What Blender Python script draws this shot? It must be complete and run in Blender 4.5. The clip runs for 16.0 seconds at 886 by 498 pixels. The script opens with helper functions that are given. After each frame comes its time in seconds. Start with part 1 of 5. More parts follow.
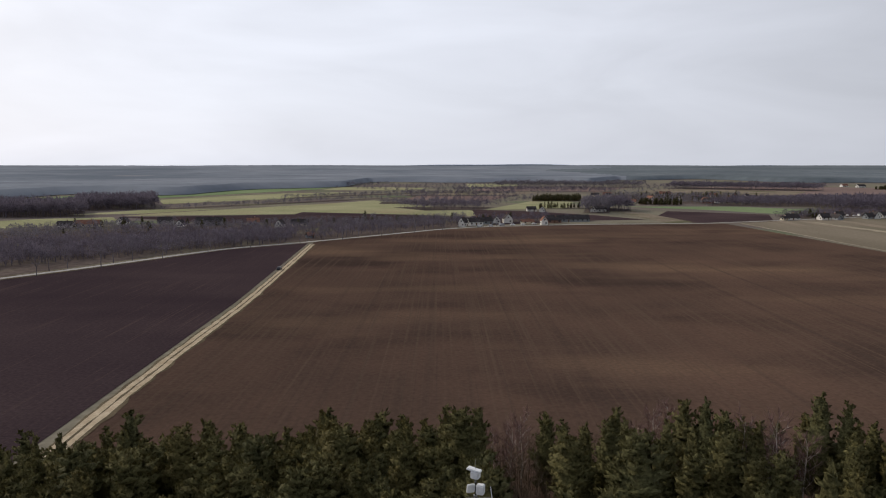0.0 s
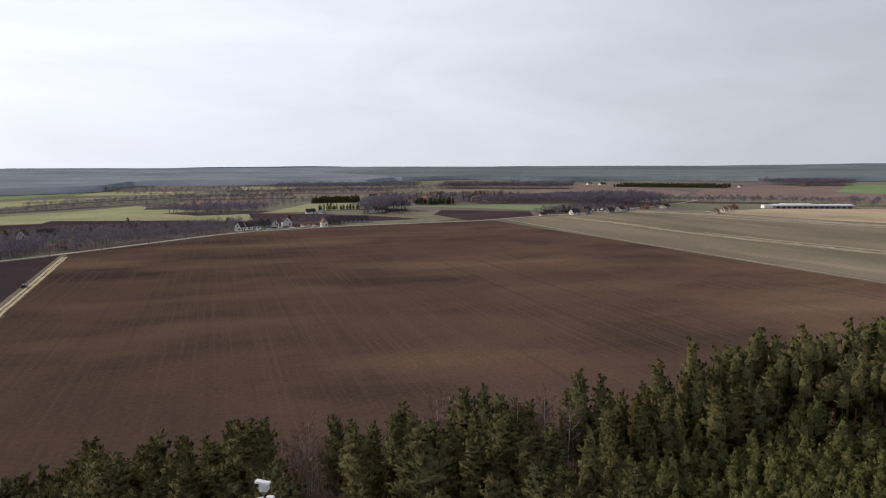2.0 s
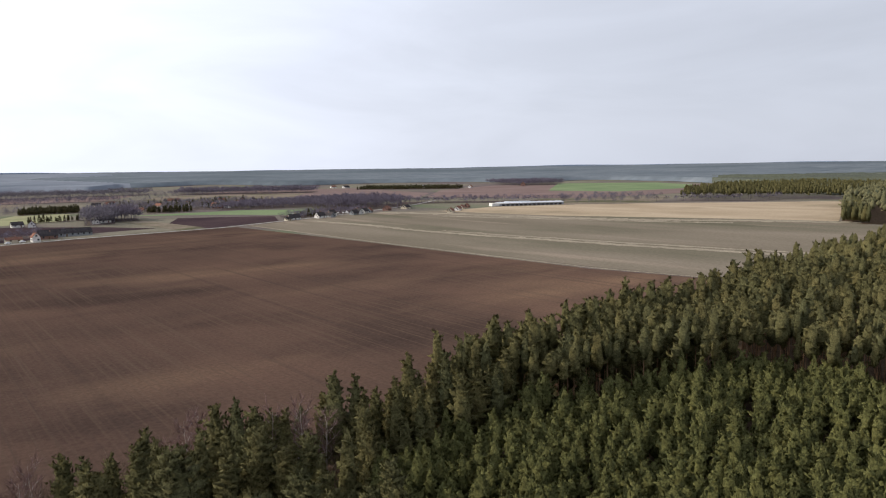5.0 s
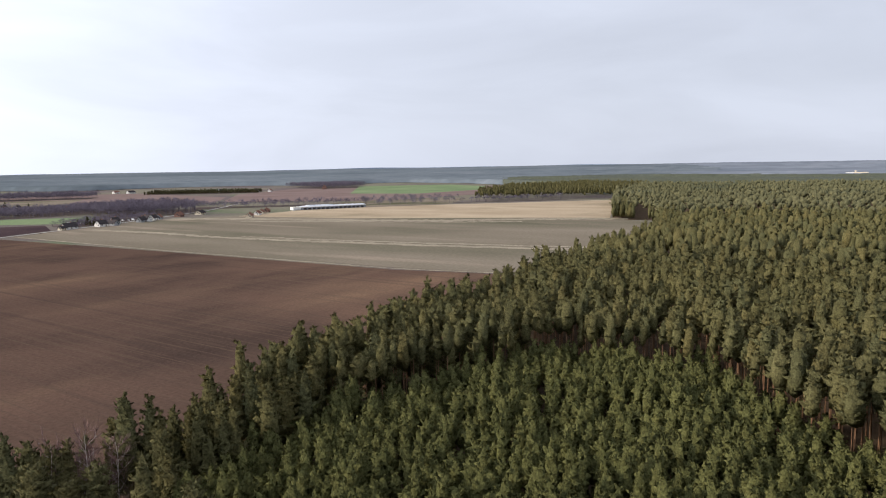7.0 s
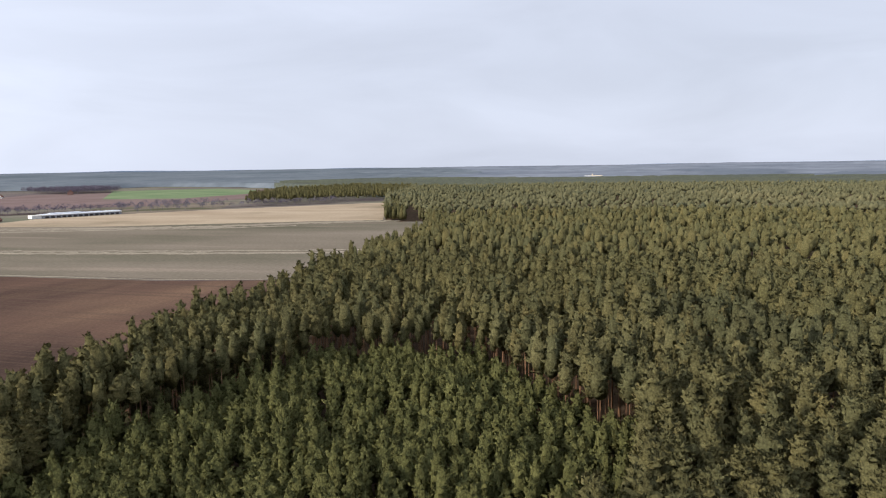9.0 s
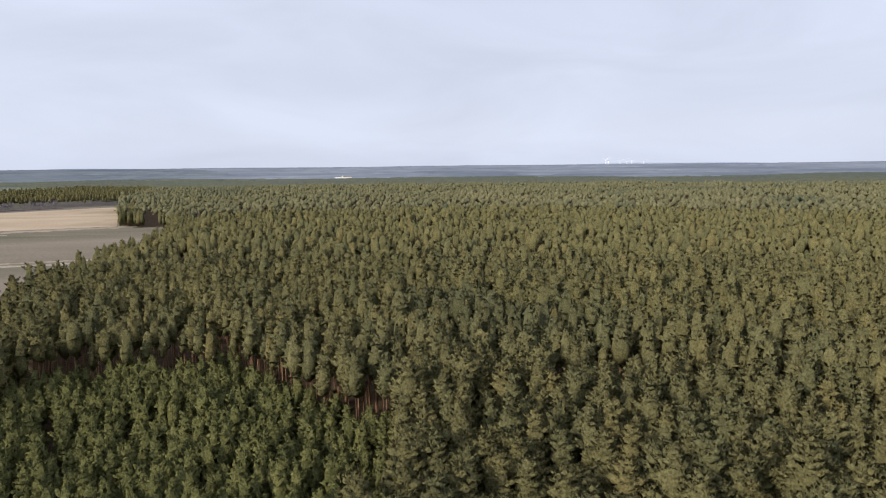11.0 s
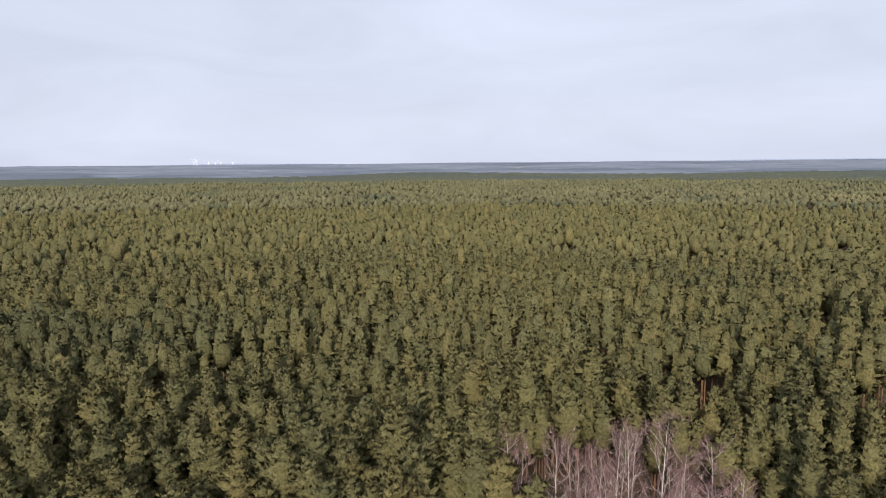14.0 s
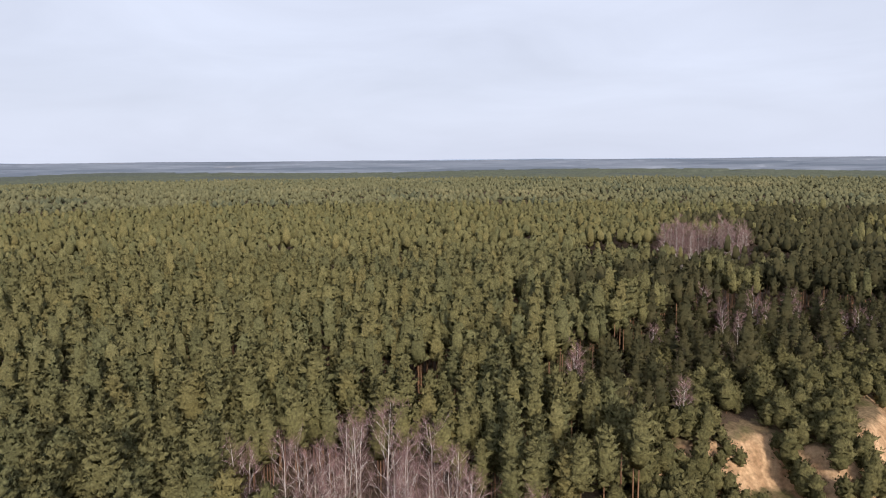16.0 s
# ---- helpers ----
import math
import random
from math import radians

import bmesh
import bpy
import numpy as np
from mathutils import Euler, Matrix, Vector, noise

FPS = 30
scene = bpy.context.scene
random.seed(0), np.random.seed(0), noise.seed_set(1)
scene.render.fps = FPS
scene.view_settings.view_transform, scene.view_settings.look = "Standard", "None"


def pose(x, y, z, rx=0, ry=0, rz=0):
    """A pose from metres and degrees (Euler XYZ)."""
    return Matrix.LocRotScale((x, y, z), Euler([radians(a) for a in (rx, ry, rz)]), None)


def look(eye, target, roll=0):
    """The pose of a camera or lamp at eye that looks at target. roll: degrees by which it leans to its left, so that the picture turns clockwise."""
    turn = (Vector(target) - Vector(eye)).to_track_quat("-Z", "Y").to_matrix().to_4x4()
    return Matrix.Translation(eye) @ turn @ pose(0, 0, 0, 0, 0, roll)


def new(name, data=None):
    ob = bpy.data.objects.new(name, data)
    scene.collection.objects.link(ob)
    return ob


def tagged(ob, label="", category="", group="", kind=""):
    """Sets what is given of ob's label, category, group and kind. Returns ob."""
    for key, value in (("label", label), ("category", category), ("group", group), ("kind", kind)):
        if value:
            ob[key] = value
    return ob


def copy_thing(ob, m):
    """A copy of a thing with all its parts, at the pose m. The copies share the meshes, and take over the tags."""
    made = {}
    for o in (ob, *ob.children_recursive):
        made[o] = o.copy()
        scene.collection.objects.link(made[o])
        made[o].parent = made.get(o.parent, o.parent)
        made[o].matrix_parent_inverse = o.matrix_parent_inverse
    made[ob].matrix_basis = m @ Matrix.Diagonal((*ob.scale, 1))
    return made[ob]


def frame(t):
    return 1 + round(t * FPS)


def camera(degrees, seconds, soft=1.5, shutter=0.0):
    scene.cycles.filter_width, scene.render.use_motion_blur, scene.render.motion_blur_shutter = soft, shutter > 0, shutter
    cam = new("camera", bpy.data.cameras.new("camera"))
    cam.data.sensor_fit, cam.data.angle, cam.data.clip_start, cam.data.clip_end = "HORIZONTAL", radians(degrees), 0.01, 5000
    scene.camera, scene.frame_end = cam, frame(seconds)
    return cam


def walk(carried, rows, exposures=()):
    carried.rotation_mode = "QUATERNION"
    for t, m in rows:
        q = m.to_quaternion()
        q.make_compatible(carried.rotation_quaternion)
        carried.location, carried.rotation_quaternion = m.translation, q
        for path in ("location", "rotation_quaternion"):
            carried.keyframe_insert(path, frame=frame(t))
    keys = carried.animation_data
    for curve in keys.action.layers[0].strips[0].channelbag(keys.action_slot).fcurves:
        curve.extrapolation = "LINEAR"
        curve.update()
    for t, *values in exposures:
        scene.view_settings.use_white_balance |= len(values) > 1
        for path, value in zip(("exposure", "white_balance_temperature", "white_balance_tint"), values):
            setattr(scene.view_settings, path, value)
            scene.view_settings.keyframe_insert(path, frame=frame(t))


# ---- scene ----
cam = camera(65.08, 16.0, soft=1.1)
PATH = [  # seconds, x, y, z, tilt, lean, turn: a drone that hovers 50 m up and turns to its right
    (0.0, 0.0, 0.0, 50.0, 83.13, -0.01, -0.03),
    (0.5, 0.0, 0.0, 50.0, 83.14, -0.00, -4.73),
    (1.0, 0.0, 0.0, 50.0, 83.14, 0.03, -9.37),
    (1.5, 0.0, 0.0, 50.0, 83.19, 0.11, -13.60),
    (2.0, 0.0, 0.0, 50.0, 83.23, 0.29, -18.10),
    (2.5, 0.0, 0.0, 50.0, 83.25, 0.46, -22.17),
    (3.0, 0.0, 0.0, 50.0, 83.27, 0.58, -25.64),
    (3.5, 0.0, 0.0, 50.0, 83.28, 0.64, -28.94),
    (4.0, 0.0, 0.0, 50.0, 83.30, 0.73, -32.17),
    (6.5, 0.0, 0.0, 50.0, 83.30, 0.97, -50.66),
    (7.0, 0.0, 0.0, 50.0, 83.30, 0.99, -55.14),
    (7.5, 0.0, 0.0, 50.0, 83.31, 0.97, -59.69),
    (8.0, 0.0, 0.0, 50.0, 83.28, 0.91, -64.27),
    (10.5, 0.0, 0.0, 50.0, 83.22, 0.74, -88.60),
    (11.0, 0.0, 0.0, 50.0, 83.17, 0.60, -93.91),
    (11.5, 0.0, 0.0, 50.0, 83.17, 0.57, -99.24),
    (12.0, 0.0, 0.0, 50.0, 83.12, 0.55, -104.61),
    (12.5, 0.0, 0.0, 50.0, 83.11, 0.47, -109.99),
    (13.0, 0.0, 0.0, 50.0, 83.07, 0.53, -115.40),
    (13.5, 0.0, 0.0, 50.0, 83.01, 0.55, -120.94),
    (14.0, 0.0, 0.0, 50.0, 82.94, 0.50, -126.63),
    (14.5, 0.0, 0.0, 50.0, 82.85, 0.51, -132.51),
    (15.0, 0.0, 0.0, 50.0, 82.80, 0.55, -137.99),
    (15.5, 0.0, 0.0, 50.0, 82.74, 0.46, -143.85),
    (16.0, 0.0, 0.0, 50.0, 82.71, 0.46, -149.79),
]
EXPOSURES = [(0.0, -0.56, 6850, 10.5), (2.0, -0.36, 6850, 10.5), (4.0, -0.10, 6700, 10.5), (7.0, 0.12, 6550, 11), (11.0, 0.19, 6350, 12), (16.0, 0.22, 6400, 13)]
walk(cam, [(t, pose(*p)) for t, *p in PATH], EXPOSURES)

# ---- sky and sun ----
SUN_AZ, SUN_EL = radians(-46), radians(25)
SUN_DIR = Vector((math.sin(SUN_AZ) * math.cos(SUN_EL), math.cos(SUN_AZ) * math.cos(SUN_EL), math.sin(SUN_EL)))


def build_sky():
    world = bpy.data.worlds.new("sky")
    scene.world = world
    world.use_nodes = True
    nt = world.node_tree
    nt.nodes.clear()
    N, L = nt.nodes.new, nt.links.new
    out, bg = N("ShaderNodeOutputWorld"), N("ShaderNodeBackground")
    sky = N("ShaderNodeTexSky")
    sky.sky_type, sky.sun_disc = "NISHITA", False
    sky.sun_elevation, sky.sun_rotation = SUN_EL, SUN_AZ
    sky.dust_density, sky.air_density = 2.5, 1.0
    dim = N("ShaderNodeVectorMath")
    dim.operation = "SCALE"
    dim.inputs["Scale"].default_value = 0.06
    L(sky.outputs[0], dim.inputs[0])
    tc = N("ShaderNodeTexCoord")
    # thin veil of high cloud, brighter towards the sun
    stretch = N("ShaderNodeMapping")
    stretch.inputs["Scale"].default_value = (1.6, 1.6, 6.5)
    L(tc.outputs["Generated"], stretch.inputs[0])
    puff = N("ShaderNodeTexNoise")
    puff.inputs["Scale"].default_value, puff.inputs["Detail"].default_value = 1.5, 7.0
    puff.inputs["Roughness"].default_value, puff.inputs["Distortion"].default_value = 0.52, 0.6
    L(stretch.outputs[0], puff.inputs["Vector"])
    ramp = N("ShaderNodeMapRange")
    ramp.inputs["From Min"].default_value, ramp.inputs["From Max"].default_value = 0.32, 0.68
    ramp.inputs["To Min"].default_value, ramp.inputs["To Max"].default_value = 0.90, 1.05
    L(puff.outputs[0], ramp.inputs["Value"])
    dot = N("ShaderNodeVectorMath")
    dot.operation = "DOT_PRODUCT"
    dot.inputs[1].default_value = SUN_DIR
    L(tc.outputs["Generated"], dot.inputs[0])
    glow = N("ShaderNodeMapRange")
    glow.interpolation_type = "SMOOTHSTEP"
    glow.inputs["From Min"].default_value, glow.inputs["From Max"].default_value = -0.40, 1.22
    glow.inputs["To Min"].default_value, glow.inputs["To Max"].default_value = 0.98, 2.02
    L(dot.outputs["Value"], glow.inputs["Value"])
    mul = N("ShaderNodeMath")
    mul.operation = "MULTIPLY"
    L(ramp.outputs[0], mul.inputs[0])
    L(glow.outputs[0], mul.inputs[1])
    veil = N("ShaderNodeVectorMath")
    veil.operation = "SCALE"
    veil.inputs[0].default_value = (0.69, 0.745, 0.87)
    L(mul.outputs[0], veil.inputs["Scale"])
    mix = N("ShaderNodeMix")
    mix.data_type = "RGBA"
    split = N("ShaderNodeSeparateXYZ")
    L(tc.outputs["Generated"], split.inputs[0])
    thick = N("ShaderNodeMapRange")
    thick.interpolation_type = "SMOOTHSTEP"
    thick.inputs["From Min"].default_value, thick.inputs["From Max"].default_value = 0.30, 0.75
    thick.inputs["To Min"].default_value, thick.inputs["To Max"].default_value = 0.88, 0.5
    L(split.outputs["Z"], thick.inputs["Value"])
    L(thick.outputs[0], mix.inputs["Factor"])
    L(dim.outputs[0], mix.inputs["A"])
    L(veil.outputs[0], mix.inputs["B"])
    L(mix.outputs["Result"], bg.inputs["Color"])
    bg.inputs["Strength"].default_value = 1.0
    L(bg.outputs[0], out.inputs[0])


build_sky()
sun = new("sun", bpy.data.lights.new("sun", "SUN"))
sun.data.energy, sun.data.angle, sun.data.color = 3.9, radians(7.0), (1.0, 0.91, 0.79)
sun.matrix_world = look(SUN_DIR * 100, (0, 0, 0))

# ---- materials ----

ONE = (1, 1, 1)


def material(name, low, high, scale, rough=0.9, stretch=(1, 1, 1), broad=None, fine=None, island=0.0, per_object=0.0,
             bump=0.0, bump_scale=None, metal=0.0, spec=0.0, detail=5.0, turn=0.0, steep=None, tints=None, thin_leaf=0.0, bump_detail=5.0, shaggy=0.0):
    """Two colours mixed by noise in metres; broad: (colour, scale, low edge, high edge, stretch) of larger patches; fine: (amount, scale) of grain."""
    m = bpy.data.materials.new(name)
    m.use_nodes = True
    nt = m.node_tree
    N, L = nt.nodes.new, nt.links.new
    bsdf = nt.nodes["Principled BSDF"]
    bsdf.inputs["Roughness"].default_value, bsdf.inputs["Metallic"].default_value = rough, metal
    bsdf.inputs["Specular IOR Level"].default_value = spec
    bsdf.inputs["Diffuse Roughness"].default_value = shaggy
    geo = N("ShaderNodeNewGeometry")

    def noise_at(s, st, det=5.0):
        mp, nz = N("ShaderNodeMapping"), N("ShaderNodeTexNoise")
        mp.inputs["Scale"].default_value = st
        mp.inputs["Rotation"].default_value = (0, 0, turn)
        nz.inputs["Scale"].default_value, nz.inputs["Detail"].default_value = s, det
        L(geo.outputs["Position"], mp.inputs[0])
        L(mp.outputs[0], nz.inputs["Vector"])
        return nz.outputs[0]

    def mixed(fac, a, b):
        mx = N("ShaderNodeMix")
        mx.data_type = "RGBA"
        for sock, v in (("A", a), ("B", b)):
            if isinstance(v, tuple):
                mx.inputs[sock].default_value = (*v, 1)
            else:
                L(v, mx.inputs[sock])
        if isinstance(fac, float):
            mx.inputs["Factor"].default_value = fac
        else:
            L(fac, mx.inputs["Factor"])
        return mx.outputs["Result"]

    def ranged(v, a, b, c=0.0, d=1.0):
        r = N("ShaderNodeMapRange")
        r.inputs["From Min"].default_value, r.inputs["From Max"].default_value = a, b
        r.inputs["To Min"].default_value, r.inputs["To Max"].default_value = c, d
        L(v, r.inputs["Value"])
        return r.outputs[0]

    base = noise_at(scale, stretch, detail)
    col = mixed(ranged(base, 0.32, 0.68), low, high)
    for bc, bs, lo, hi, bst in (broad or ()):
        col = mixed(ranged(noise_at(bs, bst), lo, hi), col, bc)
    if steep:
        # bare sand where the slope is too steep for grass
        parts3 = N("ShaderNodeSeparateXYZ")
        L(geo.outputs["Normal"], parts3.inputs[0])
        edge = N("ShaderNodeMath")
        edge.operation = "MULTIPLY_ADD"
        L(noise_at(0.35, ONE), edge.inputs[0])
        edge.inputs[1].default_value = 0.35
        L(parts3.outputs["Z"], edge.inputs[2])
        sand = mixed(ranged(noise_at(steep[2], (1, 1, 0.3)), 0.35, 0.65), steep[0], steep[1])
        col = mixed(ranged(edge.outputs[0], 1.0, 1.09), sand, col)
    if tints:
        # each tree has its own hue between two
        at = N("ShaderNodeAttribute")
        at.attribute_name = "tint"
        oi = N("ShaderNodeObjectInfo")
        add = N("ShaderNodeMath")
        add.operation = "ADD"
        L(at.outputs["Fac"], add.inputs[0])
        L(oi.outputs["Random"], add.inputs[1])
        wrap = N("ShaderNodeMath")
        wrap.operation = "FRACT"
        L(add.outputs[0], wrap.inputs[0])
        col = mixed(ranged(wrap.outputs[0], 0.0, 0.35, 0.75, 0.0), col, tints[0])
        col = mixed(ranged(wrap.outputs[0], 0.75, 1.0, 0.0, 0.8), col, tints[1])
    factors = []
    if fine:
        factors.append(ranged(noise_at(fine[1], (1, 1, 1), 3.0), 0.25, 0.75, 1 - fine[0], 1 + fine[0]))
    if island:
        factors.append(ranged(geo.outputs["Random Per Island"], 0, 1, 1 - island, 1 + island))
    if per_object:
        oi = N("ShaderNodeObjectInfo")
        factors.append(ranged(oi.outputs["Random"], 0, 1, 1 - per_object, 1 + per_object))
    for f in factors:
        sc = N("ShaderNodeVectorMath")
        sc.operation = "SCALE"
        L(col, sc.inputs[0])
        L(f, sc.inputs["Scale"])
        col = sc.outputs[0]
    L(col, bsdf.inputs["Base Color"])
    if thin_leaf:
        # light comes through needles
        tr, mx = N("ShaderNodeBsdfTranslucent"), N("ShaderNodeMixShader")
        L(col, tr.inputs["Color"])
        mx.inputs[0].default_value = thin_leaf
        L(bsdf.outputs[0], mx.inputs[1])
        L(tr.outputs[0], mx.inputs[2])
        L(mx.outputs[0], nt.nodes["Material Output"].inputs["Surface"])
    if bump:
        b = N("ShaderNodeBump")
        b.inputs["Strength"].default_value, b.inputs["Distance"].default_value = 1.0, bump
        L(noise_at(bump_scale or scale * 4, stretch, bump_detail), b.inputs["Height"])
        L(b.outputs[0], bsdf.inputs["Normal"])
    return m


M_LITTER = material("needle_litter", (0.072, 0.050, 0.034), (0.120, 0.084, 0.056), 0.25, broad=[((0.075, 0.072, 0.035), 0.05, 0.55, 0.7, ONE)], fine=(0.4, 3.0), bump=0.15, bump_scale=1.5)
# grass colour, raised slightly for haze over the open land
M_MEADOW = material("winter_grass", (0.159, 0.147, 0.114), (0.217, 0.199, 0.154), 0.02, broad=[((0.151, 0.125, 0.121), 0.004, 0.45, 0.6, ONE), ((0.129, 0.160, 0.093), 0.006, 0.58, 0.7, ONE)], fine=(0.25, 0.4))
# broad dark patches: moist soil, and cloud shadow put into the soil colour
M_SOIL = material("ploughed_soil", (0.098, 0.064, 0.050), (0.144, 0.089, 0.066), 0.02,
                  broad=[((0.067, 0.045, 0.037), 0.016, 0.50, 0.70, (0.7, 1.2, 1)), ((0.211, 0.135, 0.089), 0.013, 0.52, 0.74, (0.5, 1.3, 1)),
                         ((0.145, 0.099, 0.072), 0.6, 0.50, 0.85, (1.6, 0.012, 1)), ((0.076, 0.055, 0.045), 0.16, 0.55, 0.95, (1.5, 0.014, 1)), ((0.079, 0.057, 0.047), 1.1, 0.56, 1.0, (1.5, 0.010, 1))], fine=(0.16, 0.9), bump=0.16, bump_scale=1.3, shaggy=0.7)
M_SOIL_DARK = material("dark_ploughed_soil", (0.061, 0.042, 0.047), (0.094, 0.065, 0.066), 0.015, stretch=(0.7, 1.2, 1),
                       broad=[((0.132, 0.089, 0.079), 0.8, 0.58, 0.8, (1.5, 0.02, 1))], fine=(0.2, 1.2), bump=0.16, bump_scale=1.3, shaggy=0.7)
# fallow colour, lightened and greyed for the haze far off
M_SOIL_RED = material("reddish_fallow", (0.179, 0.129, 0.119), (0.234, 0.174, 0.160), 0.01, fine=(0.15, 0.3))
M_WHEAT = material("sparse_winter_crop", (0.174, 0.149, 0.113), (0.237, 0.201, 0.156), 0.012, stretch=(1.4, 0.35, 1),
                   broad=[((0.131, 0.122, 0.086), 0.008, 0.48, 0.66, (1.2, 0.4, 1)), ((0.323, 0.260, 0.202), 0.022, 0.60, 0.74, (1.3, 0.16, 1))], fine=(0.15, 0.5), turn=-0.08)
M_STUBBLE = material("straw_stubble", (0.35, 0.275, 0.19), (0.46, 0.37, 0.265), 0.02, stretch=(1.2, 0.35, 1), broad=[((0.29, 0.235, 0.16), 0.01, 0.55, 0.7, ONE)], fine=(0.15, 0.5))
M_PALE = material("bleached_strip", (0.245, 0.212, 0.160), (0.345, 0.298, 0.228), 0.08, stretch=(1.5, 0.2, 1), fine=(0.3, 0.6))
M_SCRUB = material("dry_scrub_grass", (0.184, 0.155, 0.120), (0.239, 0.200, 0.156), 0.02, broad=[((0.110, 0.110, 0.066), 0.012, 0.5, 0.62, ONE)], fine=(0.3, 0.3))
M_GREEN = material("green_crop", (0.145, 0.205, 0.107), (0.209, 0.260, 0.144), 0.01, fine=(0.12, 0.2))
M_PASTURE = material("green_pasture", (0.240, 0.246, 0.138), (0.343, 0.332, 0.203), 0.012, broad=[((0.287, 0.246, 0.157), 0.009, 0.55, 0.7, ONE)], fine=(0.2, 0.3))
M_DIRT = material("sandy_track", (0.36, 0.29, 0.20), (0.50, 0.42, 0.31), 0.3, fine=(0.2, 2.0), bump=0.08, bump_scale=1.0)
M_VERGE = material("track_verge", (0.105, 0.085, 0.058), (0.155, 0.125, 0.085), 0.2, fine=(0.3, 1.0))
M_ROAD = material("grey_asphalt", (0.30, 0.29, 0.28), (0.40, 0.385, 0.37), 0.1, fine=(0.1, 3.0))
M_PIT = material("quarry_ground", (0.12, 0.085, 0.048), (0.20, 0.145, 0.085), 0.3, broad=[((0.085, 0.075, 0.032), 0.15, 0.48, 0.6, ONE)], fine=(0.35, 1.5), bump=0.3, bump_scale=0.8,
                 steep=((0.27, 0.165, 0.09), (0.44, 0.29, 0.165), 0.5))
M_NEEDLE = material("pine_needles", (0.107, 0.100, 0.043), (0.154, 0.138, 0.059), 0.22, rough=0.75, island=0.10, detail=2.0, fine=(0.5, 2.6), tints=((0.101, 0.102, 0.049), (0.156, 0.132, 0.054)),
                    broad=[((0.131, 0.121, 0.054), 0.012, 0.5, 0.62, ONE), ((0.093, 0.092, 0.045), 0.009, 0.64, 0.70, (1, 1.6, 1))], spec=0.03, thin_leaf=0.12, shaggy=0.6, bump=0.28, bump_scale=3.5, bump_detail=4.0)
M_NEEDLE_YOUNG = material("young_pine_needles", (0.102, 0.105, 0.039), (0.141, 0.139, 0.051), 0.3, rough=0.7, island=0.10, detail=2.0, spec=0.03, thin_leaf=0.12, shaggy=0.6, fine=(0.5, 2.6), bump=0.28, bump_scale=3.5, bump_detail=4.0)
# less yellow than pine_needles: some distance haze is mixed into the colour
M_NEEDLE_FAR = material("haze_paled_pine_needles", (0.108, 0.107, 0.059), (0.156, 0.146, 0.076), 0.05, rough=0.8, island=0.1, fine=(0.3, 0.5), thin_leaf=0.12, shaggy=0.5,
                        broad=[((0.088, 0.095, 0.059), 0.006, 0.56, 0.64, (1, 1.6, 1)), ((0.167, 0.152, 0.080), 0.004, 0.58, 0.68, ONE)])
M_BUSH = material("pine_bush_needles", (0.083, 0.078, 0.033), (0.136, 0.121, 0.052), 0.3, rough=0.75, island=0.10, detail=2.0, spec=0.03, thin_leaf=0.12, shaggy=0.6, fine=(0.5, 2.6), bump=0.28, bump_scale=3.5, bump_detail=4.0)
M_SPRUCE = material("spruce_needles", (0.052, 0.051, 0.026), (0.091, 0.080, 0.038), 0.3, rough=0.75, island=0.12, detail=2.0, fine=(0.3, 3.0), spec=0.03, thin_leaf=0.28, shaggy=0.5, bump=0.08, bump_scale=3.0, bump_detail=4.0)
M_BARK = material("pine_bark", (0.13, 0.075, 0.045), (0.26, 0.15, 0.085), 1.5, stretch=(1, 1, 0.3), fine=(0.3, 8.0))
M_BIRCH = material("birch_bark", (0.455, 0.404, 0.356), (0.689, 0.631, 0.578), 1.2, stretch=(1, 1, 3), broad=[((0.162, 0.128, 0.106), 1.4, 0.62, 0.7, (0.5, 0.5, 3))])
M_TWIG = material("birch_twigs", (0.157, 0.098, 0.092), (0.253, 0.165, 0.153), 0.8, island=0.35)
# bare-branch colours include some lightening for haze over the far land
M_GREY_WOOD = material("bare_grey_branches", (0.122, 0.112, 0.132), (0.204, 0.188, 0.218), 0.3, island=0.3, thin_leaf=0.3)
M_BROWN_WOOD = material("bare_brown_branches", (0.108, 0.094, 0.118), (0.182, 0.160, 0.200), 0.1, island=0.3, thin_leaf=0.3)
M_SHRUB = material("reddish_bare_shrub", (0.123, 0.091, 0.065), (0.194, 0.148, 0.106), 0.5, island=0.35)
# litter under the far trees, also lightened for haze
M_FOREST_FLOOR = material("leaf_litter", (0.084, 0.067, 0.062), (0.132, 0.106, 0.095), 0.03, broad=[((0.126, 0.118, 0.080), 0.015, 0.55, 0.68, ONE)], fine=(0.3, 0.3))
# grey-green canopy colour with haze painted in
M_CANOPY = material("haze_greyed_pine_canopy", (0.092, 0.102, 0.074), (0.128, 0.134, 0.094), 0.03, fine=(0.35, 0.12),
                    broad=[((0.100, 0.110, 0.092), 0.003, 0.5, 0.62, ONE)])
# far woods: aerial haze is painted in as a pale blue-grey base colour
M_FAR = material("haze_tinted_woods", (0.173, 0.196, 0.231), (0.242, 0.262, 0.297), 0.004, fine=(0.1, 0.02),
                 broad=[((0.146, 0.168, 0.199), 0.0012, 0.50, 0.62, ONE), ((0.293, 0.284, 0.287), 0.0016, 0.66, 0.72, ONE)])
# wooded ridge, tinted with the same painted haze but darker
M_FAR_PINE = material("haze_tinted_pine_ridge", (0.132, 0.155, 0.175), (0.177, 0.200, 0.219), 0.006, fine=(0.15, 0.03), broad=[((0.116, 0.137, 0.153), 0.0015, 0.5, 0.62, ONE)])
# the blue of the horizon hills is haze put into their colour
M_RIDGE = material("haze_blue_hills", (0.192, 0.240, 0.312), (0.240, 0.294, 0.372), 0.002, fine=(0.1, 0.01))
